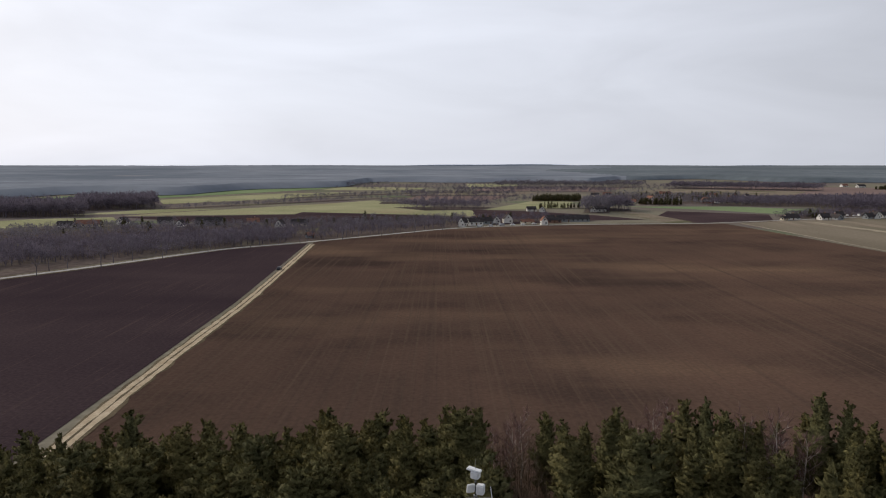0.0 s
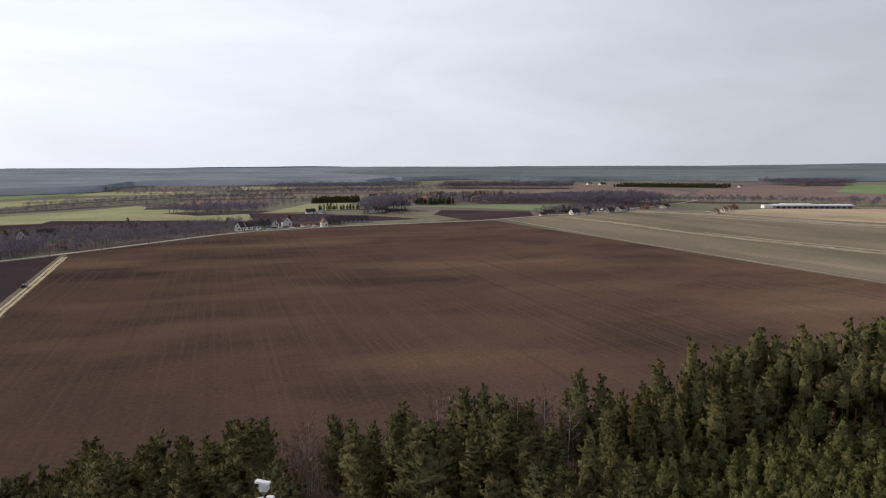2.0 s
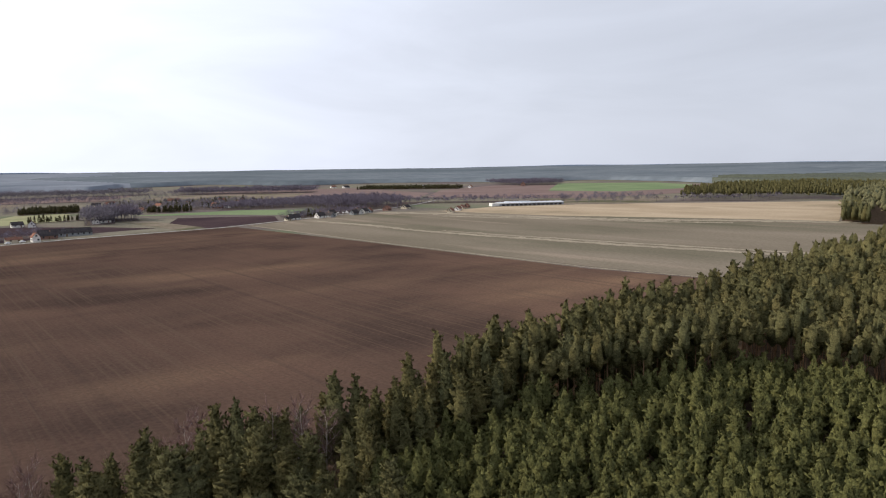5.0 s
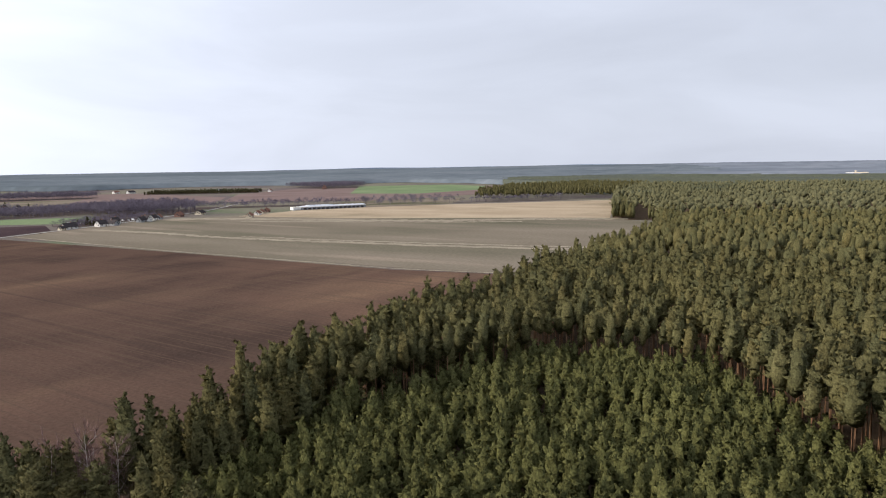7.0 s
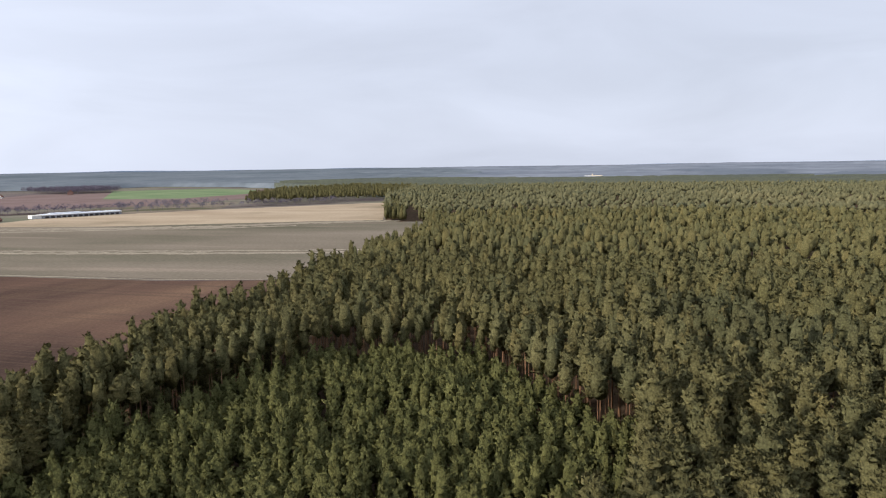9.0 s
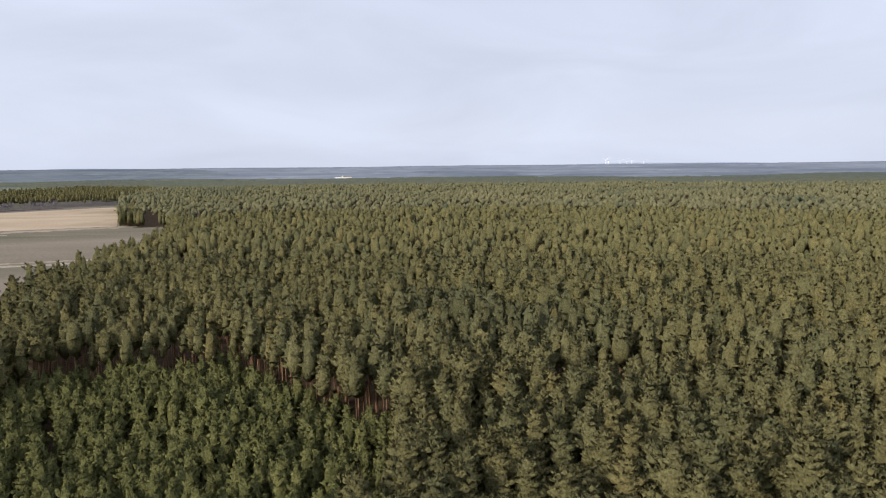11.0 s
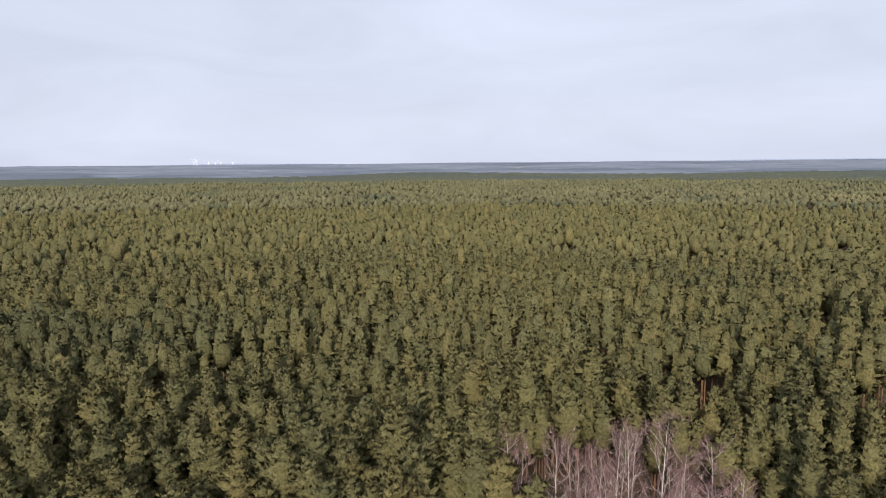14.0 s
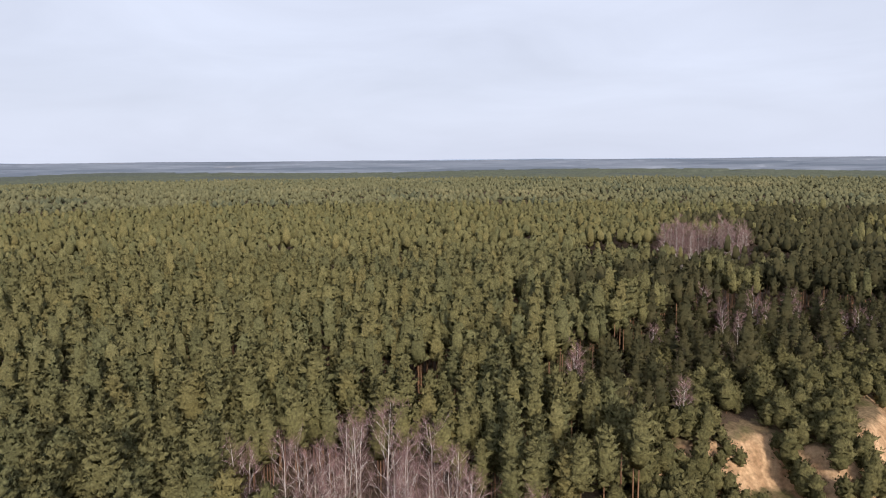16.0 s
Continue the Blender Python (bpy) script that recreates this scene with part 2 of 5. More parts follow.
M_PLASTER = material("white_render", (0.66, 0.64, 0.60), (0.80, 0.78, 0.74), 0.4, fine=(0.06, 3.0))
M_CREAM = material("cream_render", (0.55, 0.48, 0.36), (0.66, 0.58, 0.45), 0.4, fine=(0.08, 3.0))
M_BRICK = material("red_brick_wall", (0.208, 0.116, 0.090), (0.288, 0.179, 0.144), 0.8, fine=(0.15, 4.0))
M_TILE_DARK = material("dark_roof_tiles", (0.045, 0.04, 0.042), (0.085, 0.075, 0.075), 0.5, fine=(0.2, 3.0), rough=0.7)
M_TILE_RED = material("red_roof_tiles", (0.192, 0.095, 0.069), (0.288, 0.160, 0.121), 0.5, fine=(0.2, 3.0), rough=0.8)
M_TIN = material("light_sheet_metal_roof", (0.62, 0.66, 0.70), (0.78, 0.80, 0.83), 0.1, rough=0.45, metal=0.2, fine=(0.05, 1.0))
M_GREY_PANEL = material("grey_cladding", (0.22, 0.23, 0.24), (0.33, 0.34, 0.35), 0.2, rough=0.6, fine=(0.1, 1.0))
M_WINDOW = material("dark_window_glass", (0.03, 0.035, 0.04), (0.06, 0.065, 0.075), 0.5, rough=0.1, spec=0.6)
M_DOOR = material("brown_wooden_door", (0.12, 0.07, 0.04), (0.18, 0.11, 0.07), 1.0)
M_STEEL = material("galvanised_steel", (0.26, 0.27, 0.28), (0.38, 0.39, 0.40), 3.0, rough=0.45, metal=0.7)
M_BLACK = material("black_rubber", (0.02, 0.02, 0.02), (0.04, 0.04, 0.04), 5.0, rough=0.6)
M_HOUSING = material("white_housing_paint", (0.72, 0.73, 0.75), (0.82, 0.83, 0.84), 4.0, rough=0.4)
M_LENS = material("dark_lens_glass", (0.015, 0.015, 0.02), (0.03, 0.03, 0.04), 4.0, rough=0.08, spec=0.7)
M_CARS = [material("car_paint_" + n, a, b, 1.0, rough=0.3, spec=0.5) for n, a, b in
          (("white", (0.7, 0.7, 0.7), (0.8, 0.8, 0.8)), ("silver", (0.4, 0.41, 0.42), (0.5, 0.5, 0.52)), ("dark", (0.03, 0.035, 0.05), (0.05, 0.05, 0.07)))]

# ---- mesh helpers ----
RNG = np.random.default_rng(7)


def mesh_np(name, V, F, mats, index=None, smooth=False, tint=None, normals=None):
    """A mesh from an array of points and an array of triangles or quads."""
    V, F = np.asarray(V, np.float32), np.asarray(F, np.int32)
    me = bpy.data.meshes.new(name)
    k = F.shape[1]
    me.vertices.add(len(V))
    me.vertices.foreach_set("co", V.ravel())
    me.loops.add(F.size)
    me.loops.foreach_set("vertex_index", F.ravel())
    me.polygons.add(len(F))
    me.polygons.foreach_set("loop_start", np.arange(0, F.size, k, dtype=np.int32))
    if index is not None:
        me.polygons.foreach_set("material_index", np.asarray(index, np.int32))
    me.polygons.foreach_set("use_smooth", np.full(len(F), bool(smooth)))
    for m in mats:
        me.materials.append(m)
    if tint is not None:
        me.attributes.new("tint", "FLOAT", "POINT").data.foreach_set("value", np.asarray(tint, np.float32))
    if normals is not None:
        me.attributes.new("custom_normal", "FLOAT_VECTOR", "POINT").data.foreach_set("vector", np.asarray(normals, np.float32).ravel())
    me.update(calc_edges=True)
    return me


def part(name, me, parent, label="", at=None):
    ob = new(name, me)
    ob.parent = parent
    if at is not None:
        ob.matrix_basis = at
    if label:
        tagged(ob, label=label)
    return ob


def bm_mesh(name, bm, mat):
    me = bpy.data.meshes.new(name)
    bm.normal_update()
    bm.to_mesh(me)
    bm.free()
    me.materials.append(mat)
    return me


def box_bm(sx, sy, sz, at=(0, 0, 0), bevel=0.0, turn=None):
    bm = bmesh.new()
    m = Matrix.Translation(at) @ (turn or Matrix.Identity(4)) @ Matrix.Diagonal((sx, sy, sz, 1))
    bmesh.ops.create_cube(bm, size=1, matrix=m)
    if bevel:
        bmesh.ops.bevel(bm, geom=bm.edges[:], offset=bevel, segments=2, affect="EDGES")
    return bm


def tube_bm(r1, r2, depth, m, sides=10):
    bm = bmesh.new()
    bmesh.ops.create_cone(bm, cap_ends=True, segments=sides, radius1=r1, radius2=r2, depth=depth, matrix=m)
    return bm


def join(*bms):
    out = bmesh.new()
    for b in bms:
        tmp = bpy.data.meshes.new("tmp")
        b.to_mesh(tmp)
        b.free()
        out.from_mesh(tmp)
        bpy.data.meshes.remove(tmp)
    return out


def merge(pieces):
    """Joins (V, F, material index) triples of triangles."""
    vs, fs, ix, n = [], [], [], 0
    for V, F, i in pieces:
        vs.append(V)
        fs.append(F + n)
        ix.append(np.full(len(F), i))
        n += len(V)
    return np.concatenate(vs), np.concatenate(fs), np.concatenate(ix)


def tubes(p0, p1, r0, r1, sides=3):
    """Tapered sticks from p0 to p1, many at once."""
    p0, p1 = np.atleast_2d(p0).astype(float), np.atleast_2d(p1).astype(float)
    n = len(p0)
    r0, r1 = np.broadcast_to(r0, n), np.broadcast_to(r1, n)
    d = p1 - p0
    d /= np.linalg.norm(d, axis=1, keepdims=True) + 1e-9
    ref = np.where(np.abs(d[:, 2:3]) > 0.9, [[1.0, 0, 0]], [[0, 0, 1.0]])
    u = np.cross(d, ref)
    u /= np.linalg.norm(u, axis=1, keepdims=True) + 1e-9
    w = np.cross(d, u)
    a = np.arange(sides) * 2 * math.pi / sides
    ring = np.cos(a)[None, :, None] * u[:, None] + np.sin(a)[None, :, None] * w[:, None]
    V = np.concatenate([p0[:, None] + ring * r0[:, None, None], p1[:, None] + ring * r1[:, None, None]], 1)
    i = np.arange(sides)
    j = (i + 1) % sides
    F = np.concatenate([np.stack([i, j, j + sides], 1), np.stack([i, j + sides, i + sides], 1)])
    F = (F[None] + (np.arange(n) * 2 * sides)[:, None, None]).reshape(-1, 3)
    return V.reshape(-1, 3), F


def unit(v):
    return v / (np.linalg.norm(v, axis=1, keepdims=True) + 1e-9)


def spindles(p0, p1, wide, thick, rng, slim=False):
    """Needle sprays: pointed, flattened bodies from p0 to p1."""
    n = len(p0)
    d = unit(p1 - p0)
    side = unit(np.cross(d, np.array([0, 0, 1.0]) + rng.normal(0, 0.25, (n, 3))))
    up = np.cross(side, d)
    c = p0 + (p1 - p0) * rng.uniform(0.5, 0.72, (n, 1))
    w = (wide * rng.uniform(0.7, 1.25, n))[:, None]
    t = (thick * rng.uniform(0.7, 1.25, n))[:, None]
    if slim:
        c = p0 + (p1 - p0) * rng.uniform(0.25, 0.45, (n, 1))
        V = np.stack([c + side * w, c + up * t, c - side * w * rng.uniform(0.7, 1.2, (n, 1)), p1], 1).reshape(-1, 3)
        F = np.array([(3, 1, 0), (3, 2, 1), (3, 0, 2)])
        return V, (F[None] + (np.arange(n) * 4)[:, None, None]).reshape(-1, 3)
    V = np.stack([p0, c + side * w, c + up * t, c - side * w * rng.uniform(0.7, 1.2, (n, 1)), p1], 1).reshape(-1, 3)
    F = np.array([(0, 1, 2), (0, 2, 3), (0, 3, 1), (4, 2, 1), (4, 3, 2), (4, 1, 3)])
    return V, (F[None] + (np.arange(n) * 5)[:, None, None]).reshape(-1, 3)


def bough_crown(rng, h, base, rad, whorls, lobes, fingers, wide, thick, taper=0.5, slim=False):
    """A crown of upswept boughs in whorls, each ending in a fan of needle sprays."""
    a0, a1, w = [], [], []
    for k in range(whorls):
        t = (k + rng.uniform(0.2, 0.8)) / whorls
        R = rad * (1 - t) ** taper * (0.6 + 0.4 * min(1, t / 0.25)) + 0.25
        n = max(3, round(lobes * (1 - 0.4 * t)))
        off = rng.uniform(0, 6.283)
        for j in range(n):
            a = off + 6.283 * j / n + rng.uniform(-0.4, 0.4)
            ln = R * rng.uniform(0.65, 1.2)
            rise = rng.uniform(0.1, 0.55) + 0.5 * t
            z = base + (h - base) * t * 0.95 + rng.uniform(-0.6, 0.6) * (h - base) / whorls
            out = np.array([math.cos(a), math.sin(a), 0.0])
            p = out * ln * 0.1 + [0, 0, z]
            q = out * ln + [0, 0, z + rise * ln * 0.8]
            if fingers == 1:
                a0.append(p + (q - p) * 0.35), a1.append(q), w.append(1.0)
                continue
            a0.append(p), a1.append(p + (q - p) * 0.75), w.append(0.7)
            for f in range(fingers - 1):
                b = a + (f - (fingers - 2) / 2) * rng.uniform(0.4, 0.75) * min(1.0, 4 / fingers) + rng.uniform(-0.2, 0.2)
                s = p + (q - p) * rng.uniform(0.3, 0.92)
                e = s + (np.array([math.cos(b), math.sin(b), rise + rng.uniform(-0.2, 0.8)])) * (0.25 + ln * rng.uniform(0.18, 0.36))
                a0.append(s), a1.append(e), w.append(0.9)
    a0.append(np.array([0, 0, h - 1.6])), a1.append(np.array([0, 0, h])), w.append(0.9)
    w = np.array(w)
    return spindles(np.array(a0), np.array(a1), wide * w, thick * w, rng, slim)


def soft_normals(V, F, I=None):
    """A crown scatters light as one soft mass: its normals lean outwards from the middle of the tree."""
    rng = np.random.default_rng(len(V))
    fn = np.cross(V[F[:, 1]] - V[F[:, 0]], V[F[:, 2]] - V[F[:, 0]])
    own = np.zeros_like(V)
    for c in range(3):
        np.add.at(own, F[:, c], fn)
    own = unit(own)
    wood = np.zeros(len(V), bool)
    if I is not None:
        wood[F[I == 1].ravel()] = True
    z = V[~wood, 2]
    mid = z.min() + 0.40 * (z.max() - z.min())
    out = unit(np.column_stack([V[:, 0], V[:, 1], (V[:, 2] - mid) * 0.8]))
    spray = np.repeat(rng.normal(0, 0.12, (len(V) // 5 + 1, 3)), 5, 0)[:len(V)]
    N = unit(CROWN_ROUND * out + (1 - CROWN_ROUND) * own + spray + [0, 0, 0.14])
    N[wood] = own[wood]
    return N


CROWN_ROUND = 0.62


def bough_pine(rng, h, base, rad, whorls, lobes, fingers, wide, thick, tsegs, tsides, taper=0.5, slim=False):
    V, F = bough_crown(rng, h, base, rad, whorls, lobes, fingers, wide, thick, taper, slim)
    return [(V, F, 0), (*trunk_line(rng, h * 0.8, 0.17, tsegs, tsides), 1)]


def trunk_line(rng, h, r, segs, sides, lean=0.25):
    z = np.linspace(0, h, segs + 1)
    wob = np.cumsum(rng.normal(0, lean, (segs + 1, 2)) * 0.3, 0)
    wob -= wob[0]
    wob *= (1 - (z / h))[:, None]
    P = np.column_stack([wob, z])
    rr = r * (1 - 0.8 * z / h)
    return tubes(P[:-1], P[1:], rr[:-1], rr[1:], sides)


OCT_V = np.array([(1, 0, 0), (0, 1, 0), (-1, 0, 0), (0, -1, 0), (0, 0, 1), (0, 0, -1)], float)
DOME_F = np.array([(0, 1, 4), (1, 2, 4), (2, 3, 4), (3, 0, 4)])
OCT_F = np.array([(0, 1, 4), (1, 2, 4), (2, 3, 4), (3, 0, 4), (1, 0, 5), (2, 1, 5), (3, 2, 5), (0, 3, 5)])


def crown_profile(t, rad, taper):
    return rad * (1 - t ** 1.5) ** taper * (0.62 + 0.38 * np.minimum(1, t / 0.3)) + 0.25


def facing(V, F, N):
    """The faces, each turned so that it looks the way its sprays do."""
    out = np.cross(V[F[:, 1]] - V[F[:, 0]], V[F[:, 2]] - V[F[:, 0]])
    back = (out * N[F[:, 0]]).sum(1) < 0
    F = F.copy()
    F[back] = F[back][:, ::-1]
    return F


def crown_core(rng, h, base, rad, taper, rings, sides, core=0.54):
    """The dense middle of a crown, a lumpy closed body."""
    t = (np.arange(rings) + 0.5) / rings
    a = np.arange(sides) * 2 * math.pi / sides + (np.arange(rings) % 2)[:, None] * math.pi / sides
    R = (crown_profile(t, rad, taper) * core)[:, None] * rng.uniform(0.78, 1.18, (rings, sides))
    z = base + (h - base) * 0.96 * t[:, None] + rng.uniform(-0.25, 0.25, (rings, sides)) * (h - base) / rings
    V = np.stack([R * np.cos(a), R * np.sin(a), z], 2).reshape(-1, 3)
    V = np.concatenate([V, [(0, 0, base - 0.1), (0, 0, h - 0.2)]])
    i, j = np.meshgrid(np.arange(rings - 1), np.arange(sides), indexing="ij")
    i, j = i.ravel(), j.ravel()
    j2 = (j + 1) % sides
    q = i * sides
    F = [np.stack([q + j, q + j2, q + sides + j], 1), np.stack([q + j2, q + sides + j2, q + sides + j], 1)]
    j = np.arange(sides)
    j2 = (j + 1) % sides
    n, top = rings * sides, (rings - 1) * sides
    F += [np.stack([j2, j, np.full(sides, n)], 1), np.stack([top + j, top + j2, np.full(sides, n + 1)], 1)]
    N = unit(np.column_stack([V[:, :2], (V[:, 2] - base - 0.35 * (h - base)) * 0.7]) + rng.normal(0, 0.12, V.shape))
    return V, np.concatenate(F), N


def tuft_crown(rng, h, base, rad, boughs, sprays, size, taper=0.5, flat=0.5, spread=0.5, body=1):
    """A pine crown: boughs that end in dense rounded pads, each pad fringed with small upswept needle sprays. Gives points, faces and soft normals."""
    t = (np.arange(boughs) + rng.uniform(0.1, 0.9, boughs)) / boughs
    R = crown_profile(t, rad, taper)
    a = np.arange(boughs) * 2.399 + rng.uniform(-0.45, 0.45, boughs)
    ln = R * rng.uniform(0.72, 1.18, boughs)
    out = np.column_stack([np.cos(a), np.sin(a), np.zeros(boughs)])
    side = np.column_stack([-np.sin(a), np.cos(a), np.zeros(boughs)])
    tall = np.clip(flat * (0.55 + 0.28 * ln), 0.25, 1.4) * rng.uniform(0.8, 1.25, boughs)
    c = out * (ln * 0.58)[:, None]
    c[:, 2] = base + (h - base - 0.4) * t + rng.uniform(0.05, 0.25, boughs) * ln
    mid = base + 0.35 * (h - base)

    def on_pad(k, d, q):
        """Where the pads k have their surface in the directions d, and how it faces there."""
        p = c[k] + (out[k] * d[:, :1] * (ln[k] * 0.5)[:, None] + side[k] * d[:, 1:2] * (ln[k] * spread + 0.2)[:, None]) * q
        p[:, 2] += d[:, 2] * tall[k] * q[:, 0] + 0.18 * d[:, 0] * ln[k]
        face = unit(out[k] * d[:, :1] + side[k] * d[:, 1:2] + np.column_stack([0 * q, 0 * q, d[:, 2:]]))
        around = unit(np.column_stack([p[:, :2], (p[:, 2] - mid) * 0.7]))
        return p, face, around

    body_v, body_f = ((OCT_V[:5] - [0, 0, 0.2], DOME_F), (OCT_V, OCT_F))[body]
    kb = np.repeat(np.arange(boughs), len(body_v))
    db = unit(np.tile(body_v, (boughs, 1)) + rng.normal(0, 0.22, (len(kb), 3)))
    VB, fb, rb = on_pad(kb, db, rng.uniform(0.62, 0.92, (len(kb), 1)))
    FB = (body_f[None] + (np.arange(boughs) * len(body_v))[:, None, None]).reshape(-1, 3)
    NB = unit(0.6 * fb + 0.5 * rb + rng.normal(0, 0.08, (len(kb), 3)))
    k = np.repeat(np.arange(boughs), sprays)
    d = unit(rng.normal(size=(len(k), 3)))
    d[:, 2] = np.where(d[:, 2] < -0.2, -d[:, 2], d[:, 2])
    p, face, around = on_pad(k, d, rng.uniform(0.82, 1.08, (len(k), 1)))
    axis = unit(0.5 * face + out[k] * 0.35 + rng.normal(0, 0.3, (len(k), 3)) + [0, 0, 0.7])
    wide = unit(np.cross(axis, face + rng.normal(0, 0.35, (len(k), 3))))
    lift = np.cross(wide, axis)
    L = (size * rng.uniform(0.65, 1.4, len(k)))[:, None]
    W = L * rng.uniform(0.20, 0.32, (len(k), 1))
    V = np.stack([p - axis * L * 0.5, p + wide * W - lift * W * 0.35, p - wide * W - lift * W * 0.35, p + axis * L * 0.55], 1).reshape(-1, 3)
    F = (np.array([(0, 1, 3), (0, 3, 2)])[None] + (np.arange(len(k)) * 4)[:, None, None]).reshape(-1, 3)
    N = unit(0.55 * face + 0.5 * around + rng.normal(0, 0.12, (len(k), 3)) + [0, 0, 0.08])
    N = np.repeat(N, 4, 0)
    F = facing(V, F, N)
    VC, FC, NC = crown_core(rng, h, base, rad, taper, *((4, 6), (5, 7))[body])
    n = len(VC)
    return np.concatenate([VC, VB, V]), np.concatenate([FC, FB + n, F + n + len(VB)]), np.concatenate([NC, NB, N])


def whole_pine(rng, h, base, rad, boughs, sprays, size, tsegs, tsides, taper=0.5, flat=0.5, r=0.17, body=0):
    """Crown and trunk joined, with normals, to be set many times."""
    V, F, N = tuft_crown(rng, h, base, rad, boughs, sprays, size, taper, flat, 0.5, body)
    if not tsegs:
        return V, F, np.zeros(len(F), int), N
    tv, tf = trunk_line(rng, h * 0.85, r, tsegs, tsides)
    tn = unit(np.column_stack([tv[:, :2], np.full(len(tv), 0.05)]))
    A, B, I = merge([(V, F, 0), (tv, tf, 1)])
    return A, B, I, np.concatenate([N, tn])


def far_pine(rng, h, base, rad, rings, sides, sprays, size):
    """A crown for the distance: its dense middle with a ragged fringe of sprays."""
    V, F, N = crown_core(rng, h, base, rad, 0.5, rings, sides, 0.66)
    t = rng.uniform(0.1, 0.95, sprays)
    a = np.arange(sprays) * 2.399 + rng.uniform(0, 6.283)
    R = crown_profile(t, rad, 0.5) * rng.uniform(0.55, 0.85, sprays)
    p = np.column_stack([R * np.cos(a), R * np.sin(a), base + (h - base) * t])
    out = unit(np.column_stack([np.cos(a), np.sin(a), 0.9 * t]))
    axis = unit(out + rng.normal(0, 0.3, (sprays, 3)) + [0, 0, 0.5])
    wide = unit(np.cross(axis, out + rng.normal(0, 0.4, (sprays, 3))))
    L = (size * rng.uniform(0.7, 1.35, sprays))[:, None]
    W = L * 0.32
    K = np.stack([p - axis * L * 0.5, p + wide * W, p - wide * W, p + axis * L * 0.5], 1).reshape(-1, 3)
    G = (np.array([(0, 1, 3), (0, 3, 2)])[None] + (np.arange(sprays) * 4)[:, None, None]).reshape(-1, 3)
    out = np.repeat(out, 4, 0)
    F = np.concatenate([F, facing(K, G, out) + len(V)])
    return np.concatenate([V, K]), F, np.zeros(len(F), int), np.concatenate([N, out])


def scatter(variants, x, y, z, scale, rng, tall=None, soft=False):
    """Copies of (V, F, index) variants at many places, as one set of arrays."""
    pick = rng.integers(0, len(variants), len(x))
    turn = rng.uniform(0, 6.283, len(x))
    tall = scale if tall is None else tall
    vs, fs, ix, tn, nm, n = [], [], [], [], [], 0
    tints = rng.uniform(0, 1, len(x))
    for k, (V, F, I, *given) in enumerate(variants):
        s = np.nonzero(pick == k)[0]
        if not len(s):
            continue
        c, sn = np.cos(turn[s])[:, None], np.sin(turn[s])[:, None]
        sc = scale[s][:, None]
        X = (V[None, :, 0] * c - V[None, :, 1] * sn) * sc + x[s][:, None]
        Y = (V[None, :, 0] * sn + V[None, :, 1] * c) * sc + y[s][:, None]
        Z = V[None, :, 2] * tall[s][:, None] + z[s][:, None]
        cols = [X, Y, Z]
        vs.append(np.stack(cols, 2).reshape(-1, len(cols)))
        tn.append(np.repeat(tints[s], len(V)))
        if soft:
            N = given[0] if given else soft_normals(V, F, I)
            nm.append(np.stack([N[None, :, 0] * c - N[None, :, 1] * sn, N[None, :, 0] * sn + N[None, :, 1] * c, np.repeat(N[None, :, 2], len(s), 0)], 2).reshape(-1, 3))
        fs.append((F[None] + (np.arange(len(s)) * len(V))[:, None, None]).reshape(-1, 3) + n)
        ix.append(np.tile(I, len(s)))
        n += len(s) * len(V)
    return np.concatenate(vs), np.concatenate(fs), np.concatenate(ix), np.concatenate(tn), np.concatenate(nm) if soft else None


# ---- the lie of the land ----


def smooth01(t):
    t = np.clip(t, 0, 1)
    return t * t * (3 - 2 * t)


# the sand quarry below the drone: its rim, clockwise
PIT = np.array([(46, -30), (34, -62), (16, -88), (27, -106), (27, -122), (17, -133), (9, -140), (-1, -134), (-4, -150), (-6, -172), (-40, -186), (-90, -150), (-110, -70), (-60, -10), (0, -5)], float)


def pit_inside(x, y):
    """Signed distance to the quarry's rim, positive inside."""
    x, y = np.asarray(x, float), np.asarray(y, float)
    dist, inside = np.full(x.shape, 1e9), np.zeros(x.shape, bool)
    for (ax, ay), (bx, by) in zip(PIT, np.roll(PIT, -1, 0)):
        t = np.clip(((x - ax) * (bx - ax) + (y - ay) * (by - ay)) / ((bx - ax) ** 2 + (by - ay) ** 2), 0, 1)
        dist = np.minimum(dist, np.hypot(x - ax - t * (bx - ax), y - ay - t * (by - ay)))
        cross = ((ay > y) != (by > y)) & (x < (bx - ax) * (y - ay) / (by - ay + 1e-12) + ax)
        inside ^= cross
    return np.where(inside, dist, -dist)


def land(x, y):
    x, y = np.asarray(x, float), np.asarray(y, float)
    r = np.hypot(x, y)
    far = 36 * smooth01((r - 1900) / 2900)
    roll = 2.5 * np.sin(x / 310 + 1.3) * np.sin(y / 270 + 0.4) * smooth01((r - 2000) / 800)
    d = pit_inside(x, y) + 1.8 * np.sin(x / 4.3) * np.sin(y / 5.1 + 1)
    pit = -8.5 * smooth01((d + 0.5) / 11) + 0.7 * np.sin(x / 6.5) * np.cos(y / 7.3) * smooth01(d / 6)
    return far + roll + pit


def forest_edge(x):
    """How far north the pine forest reaches at x."""
    return np.interp(x, [-700, -66, -20, 24, 75, 143, 180, 304, 389, 493, 607, 614, 967, 1400], [24, 87, 94, 99, 101, 111, 113, 128, 138, 152, 197, 238, 371, 460])


